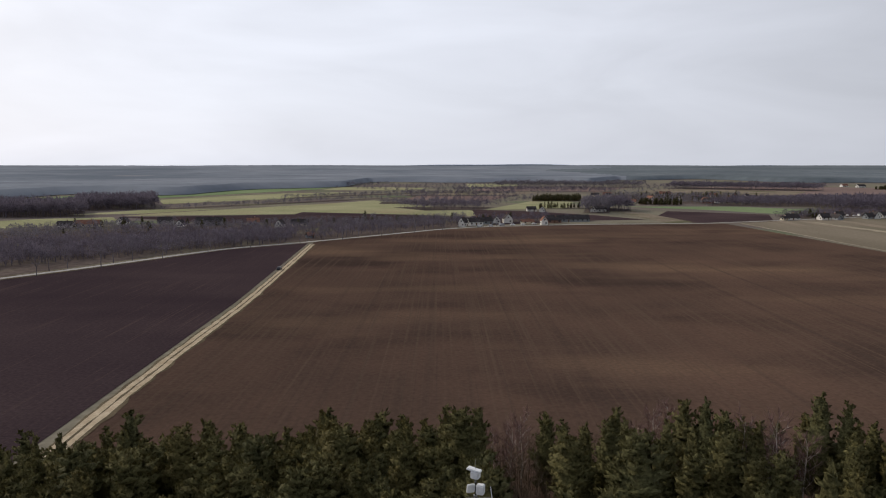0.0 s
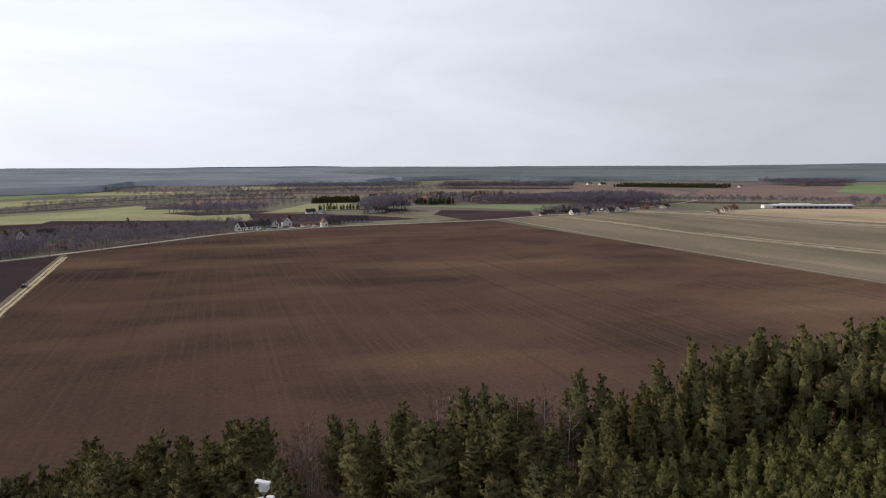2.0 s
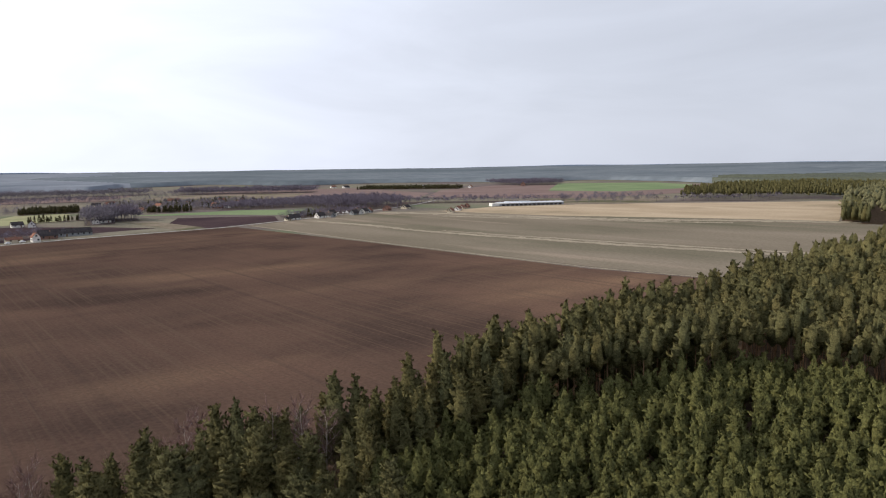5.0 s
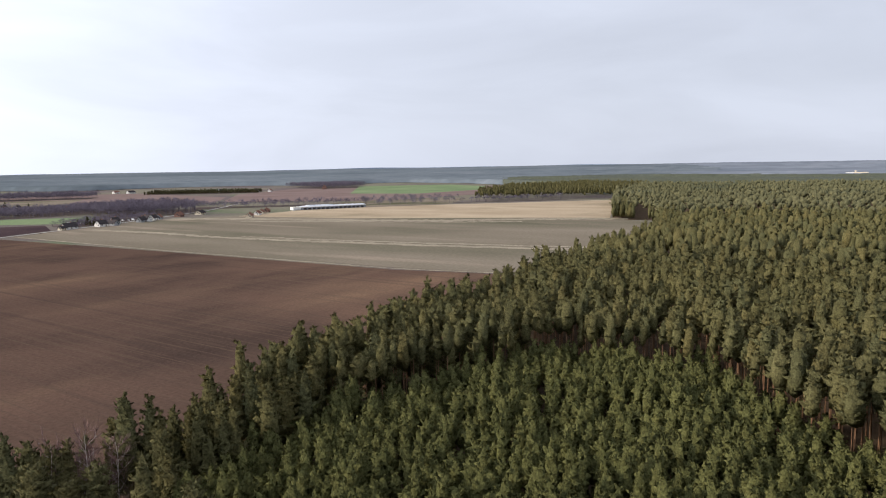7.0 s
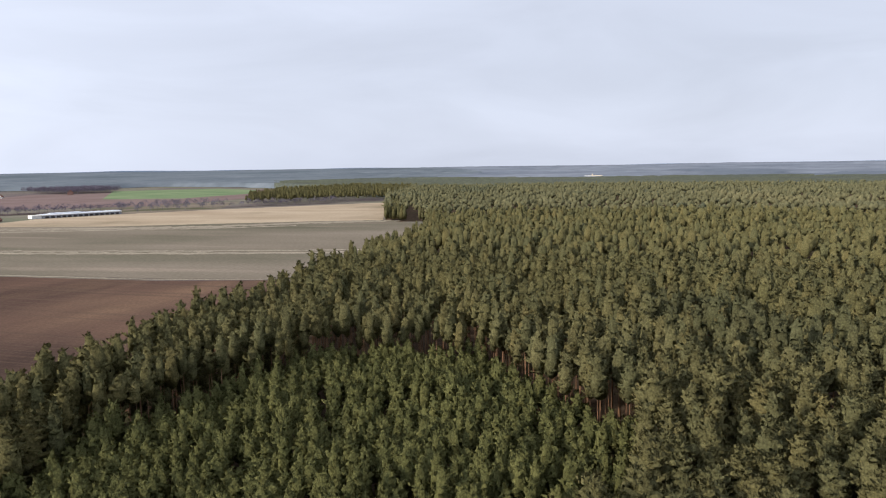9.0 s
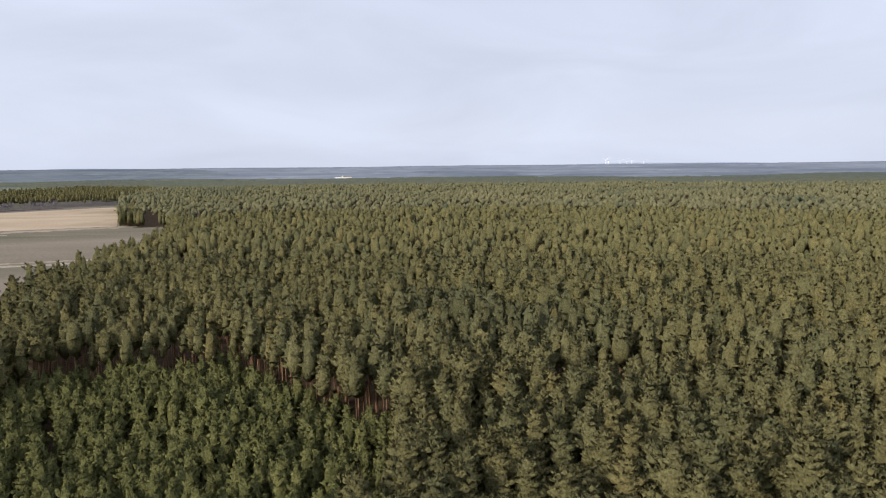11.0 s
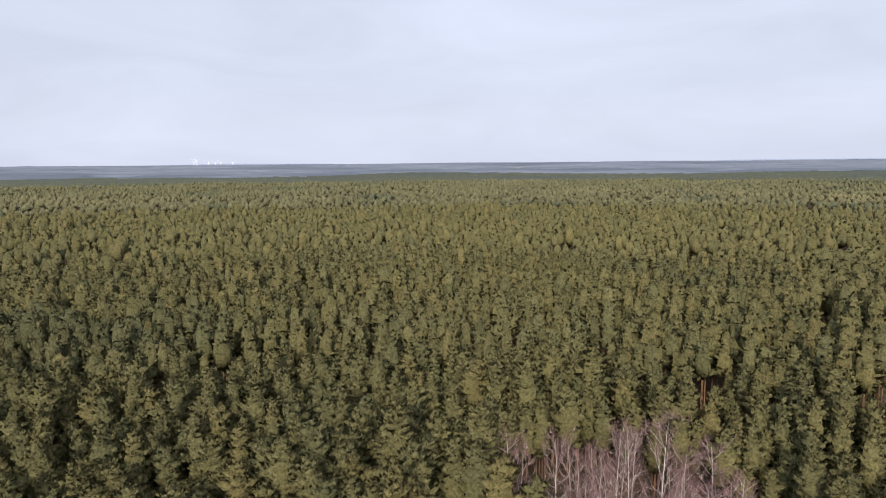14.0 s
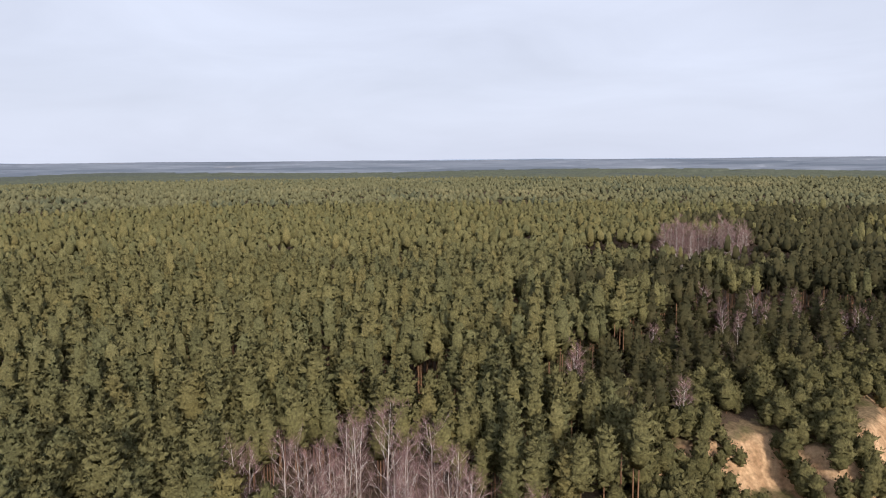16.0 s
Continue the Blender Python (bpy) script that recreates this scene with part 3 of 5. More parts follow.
def build_ground():
    rad = np.concatenate([np.arange(0, 70, 5.0), np.arange(70, 200, 1.6), np.geomspace(200, 4900, 50)])
    az = np.arange(0, 360, 0.8)
    R, A = np.meshgrid(rad, np.radians(az), indexing="ij")
    X, Y = R * np.sin(A), R * np.cos(A)
    Z = land(X, Y)
    V = np.stack([X, Y, Z], 2).reshape(-1, 3)
    nr, na = R.shape
    i, j = np.meshgrid(np.arange(nr - 1), np.arange(na), indexing="ij")
    j2 = (j + 1) % na
    F = np.stack([i * na + j, (i + 1) * na + j, (i + 1) * na + j2, i * na + j2], 2).reshape(-1, 4)[:, ::-1]
    c = V[F].mean(1)
    idx = np.where(pit_inside(c[:, 0], c[:, 1]) > -3.5, 1, np.where((c[:, 1] < forest_edge(c[:, 0])) & (np.hypot(c[:, 0], c[:, 1]) < 1400), 0, 2))
    tagged(new("ground", mesh_np("ground", V, F, [M_LITTER, M_PIT, M_MEADOW], idx, True)), "brown forest floor, sandy quarry and winter meadows out to the horizon", "ground", kind="structure")


build_ground()


def sheet(name, pts, z, mat, label, category="field"):
    bm = bmesh.new()
    top = [bm.verts.new((x, y, z)) for x, y in pts]
    f = bm.faces.new(top)
    f.normal_update()
    if f.normal.z < 0:
        f.normal_flip()
    bmesh.ops.triangulate(bm, faces=[f])
    return tagged(new(name, bm_mesh(name, bm, mat)), label, category, kind="structure")


def strip(name, pts, width, z, mat, label, category="road", wobble=0.0):
    rng = np.random.default_rng(3)
    P = np.array(pts, float)
    seg = np.hypot(*np.diff(P, axis=0).T)
    s = np.concatenate([[0], np.cumsum(seg)])
    t = np.arange(0, s[-1], 4.0)
    C = np.column_stack([np.interp(t, s, P[:, k]) for k in (0, 1)])
    for _ in range(12):
        C[1:-1] = (C[:-2] + 2 * C[1:-1] + C[2:]) / 4
    T = np.gradient(C, axis=0)
    Nn = np.column_stack([-T[:, 1], T[:, 0]]) / np.hypot(*T.T)[:, None]
    w = width / 2 + rng.normal(0, 1, len(C)) * wobble
    w2 = width / 2 + rng.normal(0, 1, len(C)) * wobble
    V = np.concatenate([np.column_stack([C + Nn * w[:, None], np.full(len(C), z)]), np.column_stack([C - Nn * w2[:, None], np.full(len(C), z)])])
    n = len(C)
    i = np.arange(n - 1)
    F = np.stack([i + n, i + n + 1, i + 1, i], 1)
    return tagged(new(name, mesh_np(name, V, F, [mat])), label, category, kind="structure"), C


def edge_line(x0, x1, lift=-2.0, step=40):
    xs = np.arange(x0, x1, step)
    return [(float(x), float(forest_edge(x)) + lift) for x in xs]


ROAD = [(-520, -60), (-300, 150), (-196, 304), (-175, 336), (-154, 374), (-131, 414), (-92, 448), (-42, 500), (0, 545), (31, 565), (109, 587), (228, 599), (330, 640), (420, 680), (560, 760), (700, 870)]
sheet("ploughed_field", [(-70, 120), (-73, 251), (-84, 452), (-42, 495), (0, 540), (31, 560), (109, 583), (228, 595), (244, 597), (256, 413), (265, 216), (278, 160)] + edge_line(270, -80, -3, -40), 0.10, M_SOIL, "bare brown ploughed field with fine furrows and pale streaks")
sheet("dark_field", [(-72, 70), (-76, 251), (-87, 446), (-128, 411), (-151, 370), (-172, 332), (-193, 300), (-300, 144), (-430, 10), (-300, 40)], 0.08, M_SOIL_DARK, "dark ploughed field between track and road")
sheet("crop_field", [(256, 602), (263, 413), (271, 216), (284, 150)] + edge_line(300, 610, -3) + [(624, 244), (598, 324), (527, 480), (500, 630), (420, 676), (330, 636)], 0.12, M_WHEAT, "grey-green sparse winter crop with pale dry stripes")
sheet("stubble_field", [(500, 628), (527, 480), (598, 324), (626, 245), (951, 366), (781, 530), (700, 590), (600, 640)], 0.14, M_STUBBLE, "pale ochre stubble field beside the forest")
for k, (pts, w) in enumerate((([(328, 611), (335, 522), (333, 435), (343, 370), (350, 322), (362, 253), (372, 211), (380, 165)], 9.0), ([(345, 430), (355, 360), (364, 310), (375, 250), (386, 205), (396, 165)], 6.0), ([(259.5, 600), (260, 413), (268, 216), (281, 158)], 2.5),
                              ([(443, 668), (479, 575), (503, 477), (536, 375), (572, 324), (598, 278), (622, 226)], 20.0), ([(452, 560), (490, 450), (522, 365), (556, 300)], 9.0))):
    strip("dry_strip", pts, w, 0.16 + 0.004 * k, M_PALE, "pale dry stripe across the crop field", "stripe", w * 0.16)
sheet("dark_strip_field", [(-313, 671), (-152, 710), (-151, 744), (-25, 702), (26, 671), (18, 605), (-91, 611), (-197, 599)], 0.10, M_SOIL_DARK, "dark ploughed strip behind the village houses")
sheet("pasture", [(-318, 688), (-152, 714), (-151, 748), (-25, 706), (33, 690), (33, 773), (-100, 998), (-163, 896), (-298, 727)], 0.12, M_PASTURE, "yellow-green pasture beyond the village", "meadow")
sheet("pasture", [(46, 783), (148, 1032), (179, 953), (142, 803)], 0.12, M_PASTURE, "yellow-green pasture with bare hedges", "meadow")
sheet("dark_field", [(196, 650), (247, 763), (334, 710), (296, 617), (224, 603)], 0.10, M_SOIL_DARK, "dark ploughed field behind the road")
sheet("dark_field", [(29, 790), (94, 761), (156, 696), (189, 641), (142, 633), (115, 620), (60, 591), (41, 586), (27, 695)], 0.11, M_SOIL_DARK, "dark ploughed strip behind the roadside houses")
sheet("dry_strip", [(185, 763), (208, 783), (222, 617), (196, 599)], 0.14, M_SCRUB, "pale dry grass strip between two fields")
sheet("green_field", [(218, 848), (298, 783), (368, 690), (425, 783), (357, 848)], 0.12, M_GREEN, "bright green crop near the hamlet")
sheet("green_field", [(-635, 997), (-532, 1549), (-212, 1824), (-261, 1441), (-426, 1086), (-490, 951)], 0.2, M_GREEN, "wide green crop field far off")
sheet("green_field", [(-415, 1014), (-285, 1239), (-153, 1319), (-242, 1049), (-360, 896)], 0.2, M_PASTURE, "green meadow between tree rows")
sheet("pasture", [(-398, 623), (-383, 649), (-319, 671), (-291, 623), (-334, 565), (-352, 550)], 0.12, M_PASTURE, "small green meadow beside the bare wood", "meadow")
for pts, mat, label in (([(-60, 1010), (70, 1000), (110, 1130), (-40, 1140)], M_SOIL_RED, "brown fallow strip far off"), ([(-30, 1180), (120, 1160), (190, 1330), (0, 1350)], M_SCRUB, "pale dry field among hedges"),
                        ([(60, 1380), (300, 1330), (420, 1560), (100, 1600)], M_SOIL_RED, "reddish fallow among far woods"), ([(330, 1240), (560, 1130), (700, 1330), (460, 1480)], M_SCRUB, "pale stubble far behind the village"),
                        ([(-250, 1420), (-60, 1400), (-20, 1560), (-230, 1600)], M_PASTURE, "green meadow strip far off"), ([(-380, 700), (-310, 720), (-250, 800), (-330, 790)], M_PASTURE, "green meadow by the bare woods")):
    sheet("far_field", pts, 0.21, mat, label)
sheet("dry_field", [(64, 1890), (200, 1890), (179, 1677), (60, 1591)], 0.2, M_PASTURE, "far yellowish field among woods")
sheet("fallow_field", [(720, 940), (851, 690), (1113, 679), (1650, 850), (1283, 1375), (961, 1202)], 0.18, M_SOIL_RED, "reddish-brown fallow field beyond the hall")
sheet("fallow_field", [(790, 1700), (958, 1552), (852, 1100), (695, 926), (640, 1100), (500, 1250), (560, 1600)], 0.16, M_SOIL_RED, "reddish-brown fallow field beyond the hamlet")
sheet("green_field", [(1620, 1438), (1737, 1220), (1533, 934), (1310, 810), (1088, 818), (1061, 972)], 0.24, M_GREEN, "bright green crop field by the far woods")
sheet("scrubland", [(600, 642), (700, 596), (790, 540), (963, 620), (898, 723), (721, 727)], 0.16, M_SCRUB, "dry grass and scrub around the hall", "scrub")
strip("road", ROAD, 4.6, 0.22, M_ROAD, "grey asphalt country road lined with trees")
strip("road_verge", ROAD, 8.0, 0.18, M_VERGE, "dry grass verge along the road", "verge", 0.5)
TRACK = [(-64, 70), (-69, 129), (-71, 190), (-72, 251), (-77, 340), (-83, 441)]
strip("dirt_track_verge", TRACK, 4.6, 0.18, M_VERGE, "dry grassy verge of the dirt track", "verge", 0.35)
for dx in (-0.95, 0.95):
    strip("dirt_track", [(x + dx, y) for x, y in TRACK], 1.35, 0.24, M_DIRT, "pale sandy wheel track between two fields", "track", 0.12)

# ---- forest ----


def glade(x, y):
    """Where no tall pine stands: young stands, birch groves, the quarry and its bushy rim."""
    x, y = np.asarray(x), np.asarray(y)
    pit = pit_inside(x, y) > -4
    birch = (((x - 47) / 20) ** 2 + ((y + 62) / 16) ** 2 < 1) | (((x - 65) / 11) ** 2 + ((y + 101) / 8) ** 2 < 1) | in_poly(x, y, [(76, -306), (34, -316), (30, -348), (78, -340)])
    return pit | birch | young(x, y) | gap(x, y) | rim(x, y)


def young(x, y):
    return in_poly(x, y, [(74, 90), (116, 84), (149, 69), (153, 38), (124, 14), (118, 0), (70, 0), (40, 40), (50, 80)])


def gap(x, y):
    """A clearing of bare shrubs that opens to the field."""
    return in_poly(x, y, [(4, 110), (16, 110), (14, 84), (12, 60), (6, 60), (6, 84)]) | in_poly(x, y, [(34, 86), (50, 96), (52, 84), (42, 76)])


def rim(x, y):
    return in_poly(x, y, [(44, -102), (48, -130), (40, -186), (26, -226), (-40, -236), (-60, -180), (-8, -140), (20, -134), (30, -110)])


def in_poly(x, y, poly):
    x, y = np.asarray(x, float), np.asarray(y, float)
    inside = np.zeros(x.shape, bool)
    P = np.array(poly, float)
    for (ax, ay), (bx, by) in zip(P, np.roll(P, -1, 0)):
        inside ^= ((ay > y) != (by > y)) & (x < (bx - ax) * (y - ay) / (by - ay + 1e-12) + ax)
    return inside


def sector(x, y, a, b):
    t = np.degrees(np.arctan2(x, y))
    return ((t - a) % 360) <= (b - a)


def grid_points(r0, r1, step, rng, jitter=0.38):
    n = int(r1 / step) + 1
    gx, gy = np.meshgrid(np.arange(-n, n + 1), np.arange(-n, n + 1))
    gx, gy = gx.ravel().astype(float), gy.ravel().astype(float)
    gx[(gy % 2) == 1] += 0.5
    x = (gx + rng.uniform(-jitter, jitter, gx.shape)) * step
    y = (gy + rng.uniform(-jitter, jitter, gx.shape)) * step
    r = np.hypot(x, y)
    k = (r >= r0) & (r < r1) & (y < forest_edge(x))
    return x[k], y[k]


def stuff(name, arrays, mats, label, category, smooth=True):
    V, F, I, T, N = arrays
    return tagged(new(name, mesh_np(name, V, F, mats, I, smooth, T, N)), label, category, kind="stuff")


def waves(x, y, size, seed):
    """Smooth uneven values about 0 over the plan, with bumps of about that size in metres."""
    r = np.random.default_rng(seed)
    out = np.zeros(np.shape(x))
    for _ in range(6):
        a, p = r.uniform(0, 6.283, 2)
        k = 6.283 / (size * r.uniform(0.8, 2.2))
        out = out + np.sin((x * math.cos(a) + y * math.sin(a)) * k + p)
    return out / 2.4


def thin(x, y):
    """Small gaps in the stand."""
    return waves(x, y, 11, 3) + 0.5 * waves(x, y, 40, 4) > 1.25


def height(x, y):
    low = np.where((np.asarray(x) < 4) & (np.asarray(y) > 20), 0.94, 1.0) * np.where((np.asarray(x) > 15) & (np.asarray(x) < 95) & (np.asarray(y) < -245) & (np.asarray(y) > -312), 0.68, 1.0)
    return (1 + 0.055 * waves(x, y, 26, 5) + 0.05 * waves(x, y, 120, 6)) * low


SPRUCE = [(66, -170), (56, -236), (66, -300), (84, -420), (40, -560), (-300, -560), (-300, -200), (-60, -236)]


def spruce_wood(x, y):
    """A dark stand of spruce behind the quarry, widened over more forest of darker colour."""
    return in_poly(x, y, SPRUCE) & (waves(x, y, 30, 61) > -0.75)


def build_pines():
    rng = np.random.default_rng(11)
    # nearest trees, each a thing of its own
    near = []
    for k in range(12):
        edge = k > 7
        h = 17.0 + rng.uniform(-1.6, 1.4)
        low = rng.uniform(0.30, 0.48) if edge else rng.uniform(0.34, 0.52)
        V, F, N = tuft_crown(rng, h, h * low, rng.uniform(2.5, 3.1) if edge else rng.uniform(2.0, 2.5), 38 if edge else 32, 25, 0.37, rng.uniform(0.36, 0.6) if edge else rng.uniform(0.36, 0.6), rng.uniform(0.45, 0.7), 0.5, 1)
        root = new("pine_tree")
        part("crown", mesh_np("crown", V, F, [M_NEEDLE], None, True, None, N), root)
        part("trunk", mesh_np("trunk", *trunk_line(rng, h * 0.85, 0.17, 5, 6), [M_BARK], None, True), root, "reddish-brown trunk")
        tagged(root, "low-branched green pine at the edge of the stand" if edge else "tall Scots pine with a dense rounded green crown", "pine tree", "pine forest")
        near.append(root)
    x, y = grid_points(60, 150, 3.5, rng)
    ok = ~glade(x, y) & sector(x, y, -40, 190) & ~thin(x, y)
    x, y = x[ok], y[ok]
    open_stand = (x > 14) & (x < 62) & (y > 58)
    ok = ~open_stand | (rng.uniform(0, 1, len(x)) < 0.42)
    x, y = x[ok], y[ok]
    order = np.argsort(np.hypot(x, y))
    x, y = x[order], y[order]
    hs = height(x, y) * rng.uniform(0.82, 1.12, len(x))
    outer = (y > 45) & (x < 85) | (y > forest_edge(x) - 7) & (x < 120) | gap(x + 4, y) | gap(x - 4, y)
    hs = hs * np.where((y > 60) & (x > 36), 0.95, 1.0)
    for k in range(300):
        m = pose(x[k], y[k], float(land(x[k], y[k])) - 0.1, 0, 0, rng.uniform(0, 360))
        if k < len(near):
            ob = near[k]
            ob.matrix_basis = m
        else:
            ob = copy_thing(near[8 + k % 4 if outer[k] else k % 8], m)
        w = hs[k] * rng.uniform(0.9, 1.15)
        ob.scale = (w, w, hs[k])
    x, y, hs, outer = x[300:], y[300:], hs[300:], outer[300:]
    rest = np.hypot(x, y) < 128
    var = [whole_pine(rng, 16 + rng.uniform(-1.5, 1.5), rng.uniform(1.5, 3.5), rng.uniform(2.4, 3.1), 26, 12, 0.54, 3, 4, rng.uniform(0.4, 0.75), 0.55, 0.17, 1) for _ in range(6)]
    k = rest & outer
    stuff("pine_forest", scatter(var, x[k], y[k], land(x[k], y[k]), hs[k] * rng.uniform(0.85, 1.2, k.sum()), rng, hs[k], True), [M_NEEDLE, M_BARK], "pines with low branches along the forest edge", "forest", True)
    var = [whole_pine(rng, 17 + rng.uniform(-1.5, 1.5), rng.uniform(7.0, 9.5), rng.uniform(2.0, 2.5), 20, 13, 0.52, 3, 4, rng.uniform(0.36, 0.6), rng.uniform(0.45, 0.65), 0.17, 1) for _ in range(9)]
    k = rest & ~outer
    stuff("pine_forest", scatter(var, x[k], y[k], land(x[k], y[k]), hs[k] * rng.uniform(0.85, 1.2, k.sum()), rng, hs[k], True), [M_NEEDLE, M_BARK], "dense stand of tall green pines", "forest", True)
    var = [whole_pine(rng, 17 + rng.uniform(-1.6, 1.6), rng.uniform(8, 10.5), rng.uniform(2.0, 2.5), 10, 5, 0.8, 1, 3, rng.uniform(0.36, 0.6), 0.58) for _ in range(9)]
    x2, y2 = grid_points(150, 270, 3.7, rng)
    ok = ~glade(x2, y2) & sector(x2, y2, -40, 195) & ~thin(x2, y2)
    x2, y2 = np.concatenate([x[~rest], x2[ok]]), np.concatenate([y[~rest], y2[ok]])
    hs = height(x2, y2) * rng.uniform(0.84, 1.12, len(x2)) * np.where(y2 > forest_edge(x2) - 14, 1.05, 1.0)
    sp = spruce_wood(x2, y2)
    for k, mat, label in ((~sp, M_NEEDLE, "dense stand of tall green pines further off"), (sp, M_SPRUCE, "dark spruces and other darker conifers behind the quarry")):
        stuff("pine_forest" if mat is M_NEEDLE else "spruce_forest", scatter(var, x2[k], y2[k], land(x2[k], y2[k]), hs[k] * rng.uniform(0.85, 1.25, k.sum()), rng, hs[k], True), [mat, M_BARK], label, "forest", True)
    var = [far_pine(rng, 17 + rng.uniform(-1.8, 1.8), rng.uniform(10, 12), 2.5, 2, 5, 8, 1.2) for _ in range(9)]
    x, y = grid_points(270, 560, 4.7, rng)
    ok = ~glade(x, y) & sector(x, y, 25, 195) & ~thin(x, y)
    x, y = x[ok], y[ok]
    hs = height(x, y) * rng.uniform(0.82, 1.13, len(x))
    rim_trees = y > forest_edge(x) - 16
    low = [far_pine(rng, 15.5 + rng.uniform(-1.8, 1.8), 1.5, 2.6, 4, 5, 12, 1.3) for _ in range(5)]
    stuff("pine_forest", scatter(low, x[rim_trees], y[rim_trees], land(x[rim_trees], y[rim_trees]), hs[rim_trees], rng, hs[rim_trees], True), [M_NEEDLE], "pines with low branches along the far fields", "forest", True)
    x, y, hs = x[~rim_trees], y[~rim_trees], hs[~rim_trees]
    sp = spruce_wood(x, y)
    for k, mat, label in ((~sp, M_NEEDLE, "wide pine forest seen from above"), (sp, M_SPRUCE, "dark spruce and other darker stands within the pine forest")):
        stuff("pine_forest" if mat is M_NEEDLE else "spruce_forest", scatter(var, x[k], y[k], land(x[k], y[k]), hs[k] * rng.uniform(0.85, 1.25, k.sum()), rng, hs[k], True), [mat, M_BARK], label, "forest", True)
    var = [far_pine(rng, 17 + rng.uniform(-1.8, 1.8), 12, 3.4, 1, 4, 2, 2.2) for _ in range(7)]
    x, y = grid_points(560, 1350, 8.3, rng)
    ok = sector(x, y, 60, 195)
    x, y = x[ok], y[ok]
    hs = height(x, y) * rng.uniform(0.85, 1.12, len(x))
    x3, y3 = grid_points(545, 1000, 4.5, rng)
    k = (y3 > forest_edge(x3) - 14) & (x3 > 400)
    stuff("pine_forest", scatter(low, x3[k], y3[k], land(x3[k], y3[k]), rng.uniform(0.9, 1.15, k.sum()), rng, None, True), [M_NEEDLE], "row of pines beside the stubble field", "forest", True)
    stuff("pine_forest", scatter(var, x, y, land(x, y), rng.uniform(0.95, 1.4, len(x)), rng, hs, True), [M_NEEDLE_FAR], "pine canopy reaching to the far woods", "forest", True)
    # the forest goes on below and behind the drone
    under = [whole_pine(rng, 16 + rng.uniform(-1.5, 1.5), rng.uniform(6, 9), rng.uniform(2.2, 2.9), 14, 4, 0.9, 2, 4) for _ in range(5)]
    x, y = grid_points(5, 60, 4.6, rng)
    ok = ~glade(x, y) & (np.hypot(x - 1.9, y - 38.2) > 4)
    x, y = x[ok], y[ok]
    stuff("pine_forest", scatter(under, x, y, land(x, y), rng.uniform(0.85, 1.15, len(x)), rng, None, True), [M_NEEDLE, M_BARK], "pines straight below the drone", "forest", True)
    x, y = grid_points(6, 560, 8.5, rng)
    ok = (sector(x, y, 195, 320) & (np.hypot(x, y) > 60) | (sector(x, y, 190, 200) & (np.hypot(x, y) > 60))) & ~glade(x, y)
    x, y = x[ok], y[ok]
    stuff("pine_forest", scatter(var, x, y, land(x, y), rng.uniform(0.9, 1.4, len(x)), rng, None, True), [M_NEEDLE], "pine forest behind the quarry", "forest")


build_pines()


def build_canopy():
    """Woods too far off to count: one broken canopy out to the hills, with fields left open in it."""
    rng = np.random.default_rng(5)
    az = np.arange(-180, 180, 0.4)
    start = np.interp(az, [-180, -165, -160, -60, -45, -20, -8, -6, 12, 14, 28, 45, 57, 62, 68, 180], [1250, 1250, 560, 560, 1230, 1280, 1620, 2000, 2100, 2500, 2300, 2200, 2200, 1700, 1250, 1250])
    start = start * (1 + 0.05 * waves(az, 0 * az, 5.0, 74))
    tt = np.linspace(0, 1, 48)
    R = start[:, None] * (4880 / start[:, None]) ** tt[None]
    A = np.radians(az)[:, None] + rng.normal(0, 0.0006, R.shape)
    X, Y = R * np.sin(A), R * np.cos(A)
    pine_side = (az[:, None] > 66) | (az[:, None] < -58)
    bare = pine_side & (R > 2100) & (R < 4200) & (waves(X, Y, 300, 73) > 1.0)
    Z = land(X, Y) + np.where(bare, -3.0, 13.5 + rng.normal(0, 0.45, R.shape))
    Z[:, 0] = land(X[:, 0], Y[:, 0]) + np.where(bare[:, 0], -3, 1)
    V = np.stack([X, Y, Z], 2).reshape(-1, 3)
    na, nr = R.shape
    i, j = np.meshgrid(np.arange(na), np.arange(nr - 1), indexing="ij")
    i2 = (i + 1) % na
    F = np.stack([i * nr + j, i * nr + j + 1, i2 * nr + j + 1, i2 * nr + j], 2).reshape(-1, 4)
    bf = bare.reshape(-1)[F]
    F = F[~bf.all(1)]
    fx, fy = V[F[:, 0], 0], V[F[:, 0], 1]
    # greyed green to about 2.3 km, haze-blue colours beyond
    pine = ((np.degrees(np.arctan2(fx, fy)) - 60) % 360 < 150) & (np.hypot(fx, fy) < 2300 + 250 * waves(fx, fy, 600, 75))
    # the ridge gets the darker haze tint, the rest the paler one
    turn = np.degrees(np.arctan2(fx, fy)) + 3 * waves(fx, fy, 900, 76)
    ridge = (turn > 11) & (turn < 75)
    tagged(new("far_woods", mesh_np("far_woods", V, F, [M_CANOPY, M_FAR, M_FAR_PINE], np.where(pine, 0, np.where(ridge, 2, 1)), True)), "distant woods out to the horizon, coloured blue-grey for haze", "forest", kind="stuff")
    # ring of low hills behind everything, in the painted haze blue
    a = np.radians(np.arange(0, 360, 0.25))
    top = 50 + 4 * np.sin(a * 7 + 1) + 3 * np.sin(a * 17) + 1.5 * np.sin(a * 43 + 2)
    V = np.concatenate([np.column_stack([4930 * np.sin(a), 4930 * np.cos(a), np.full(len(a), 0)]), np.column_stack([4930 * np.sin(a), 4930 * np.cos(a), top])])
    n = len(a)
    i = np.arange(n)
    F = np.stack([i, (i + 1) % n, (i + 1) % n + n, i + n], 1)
    tagged(new("backdrop", mesh_np("backdrop", V, F, [M_RIDGE])), "hills along the horizon, coloured blue-grey for haze", "hills", kind="structure")


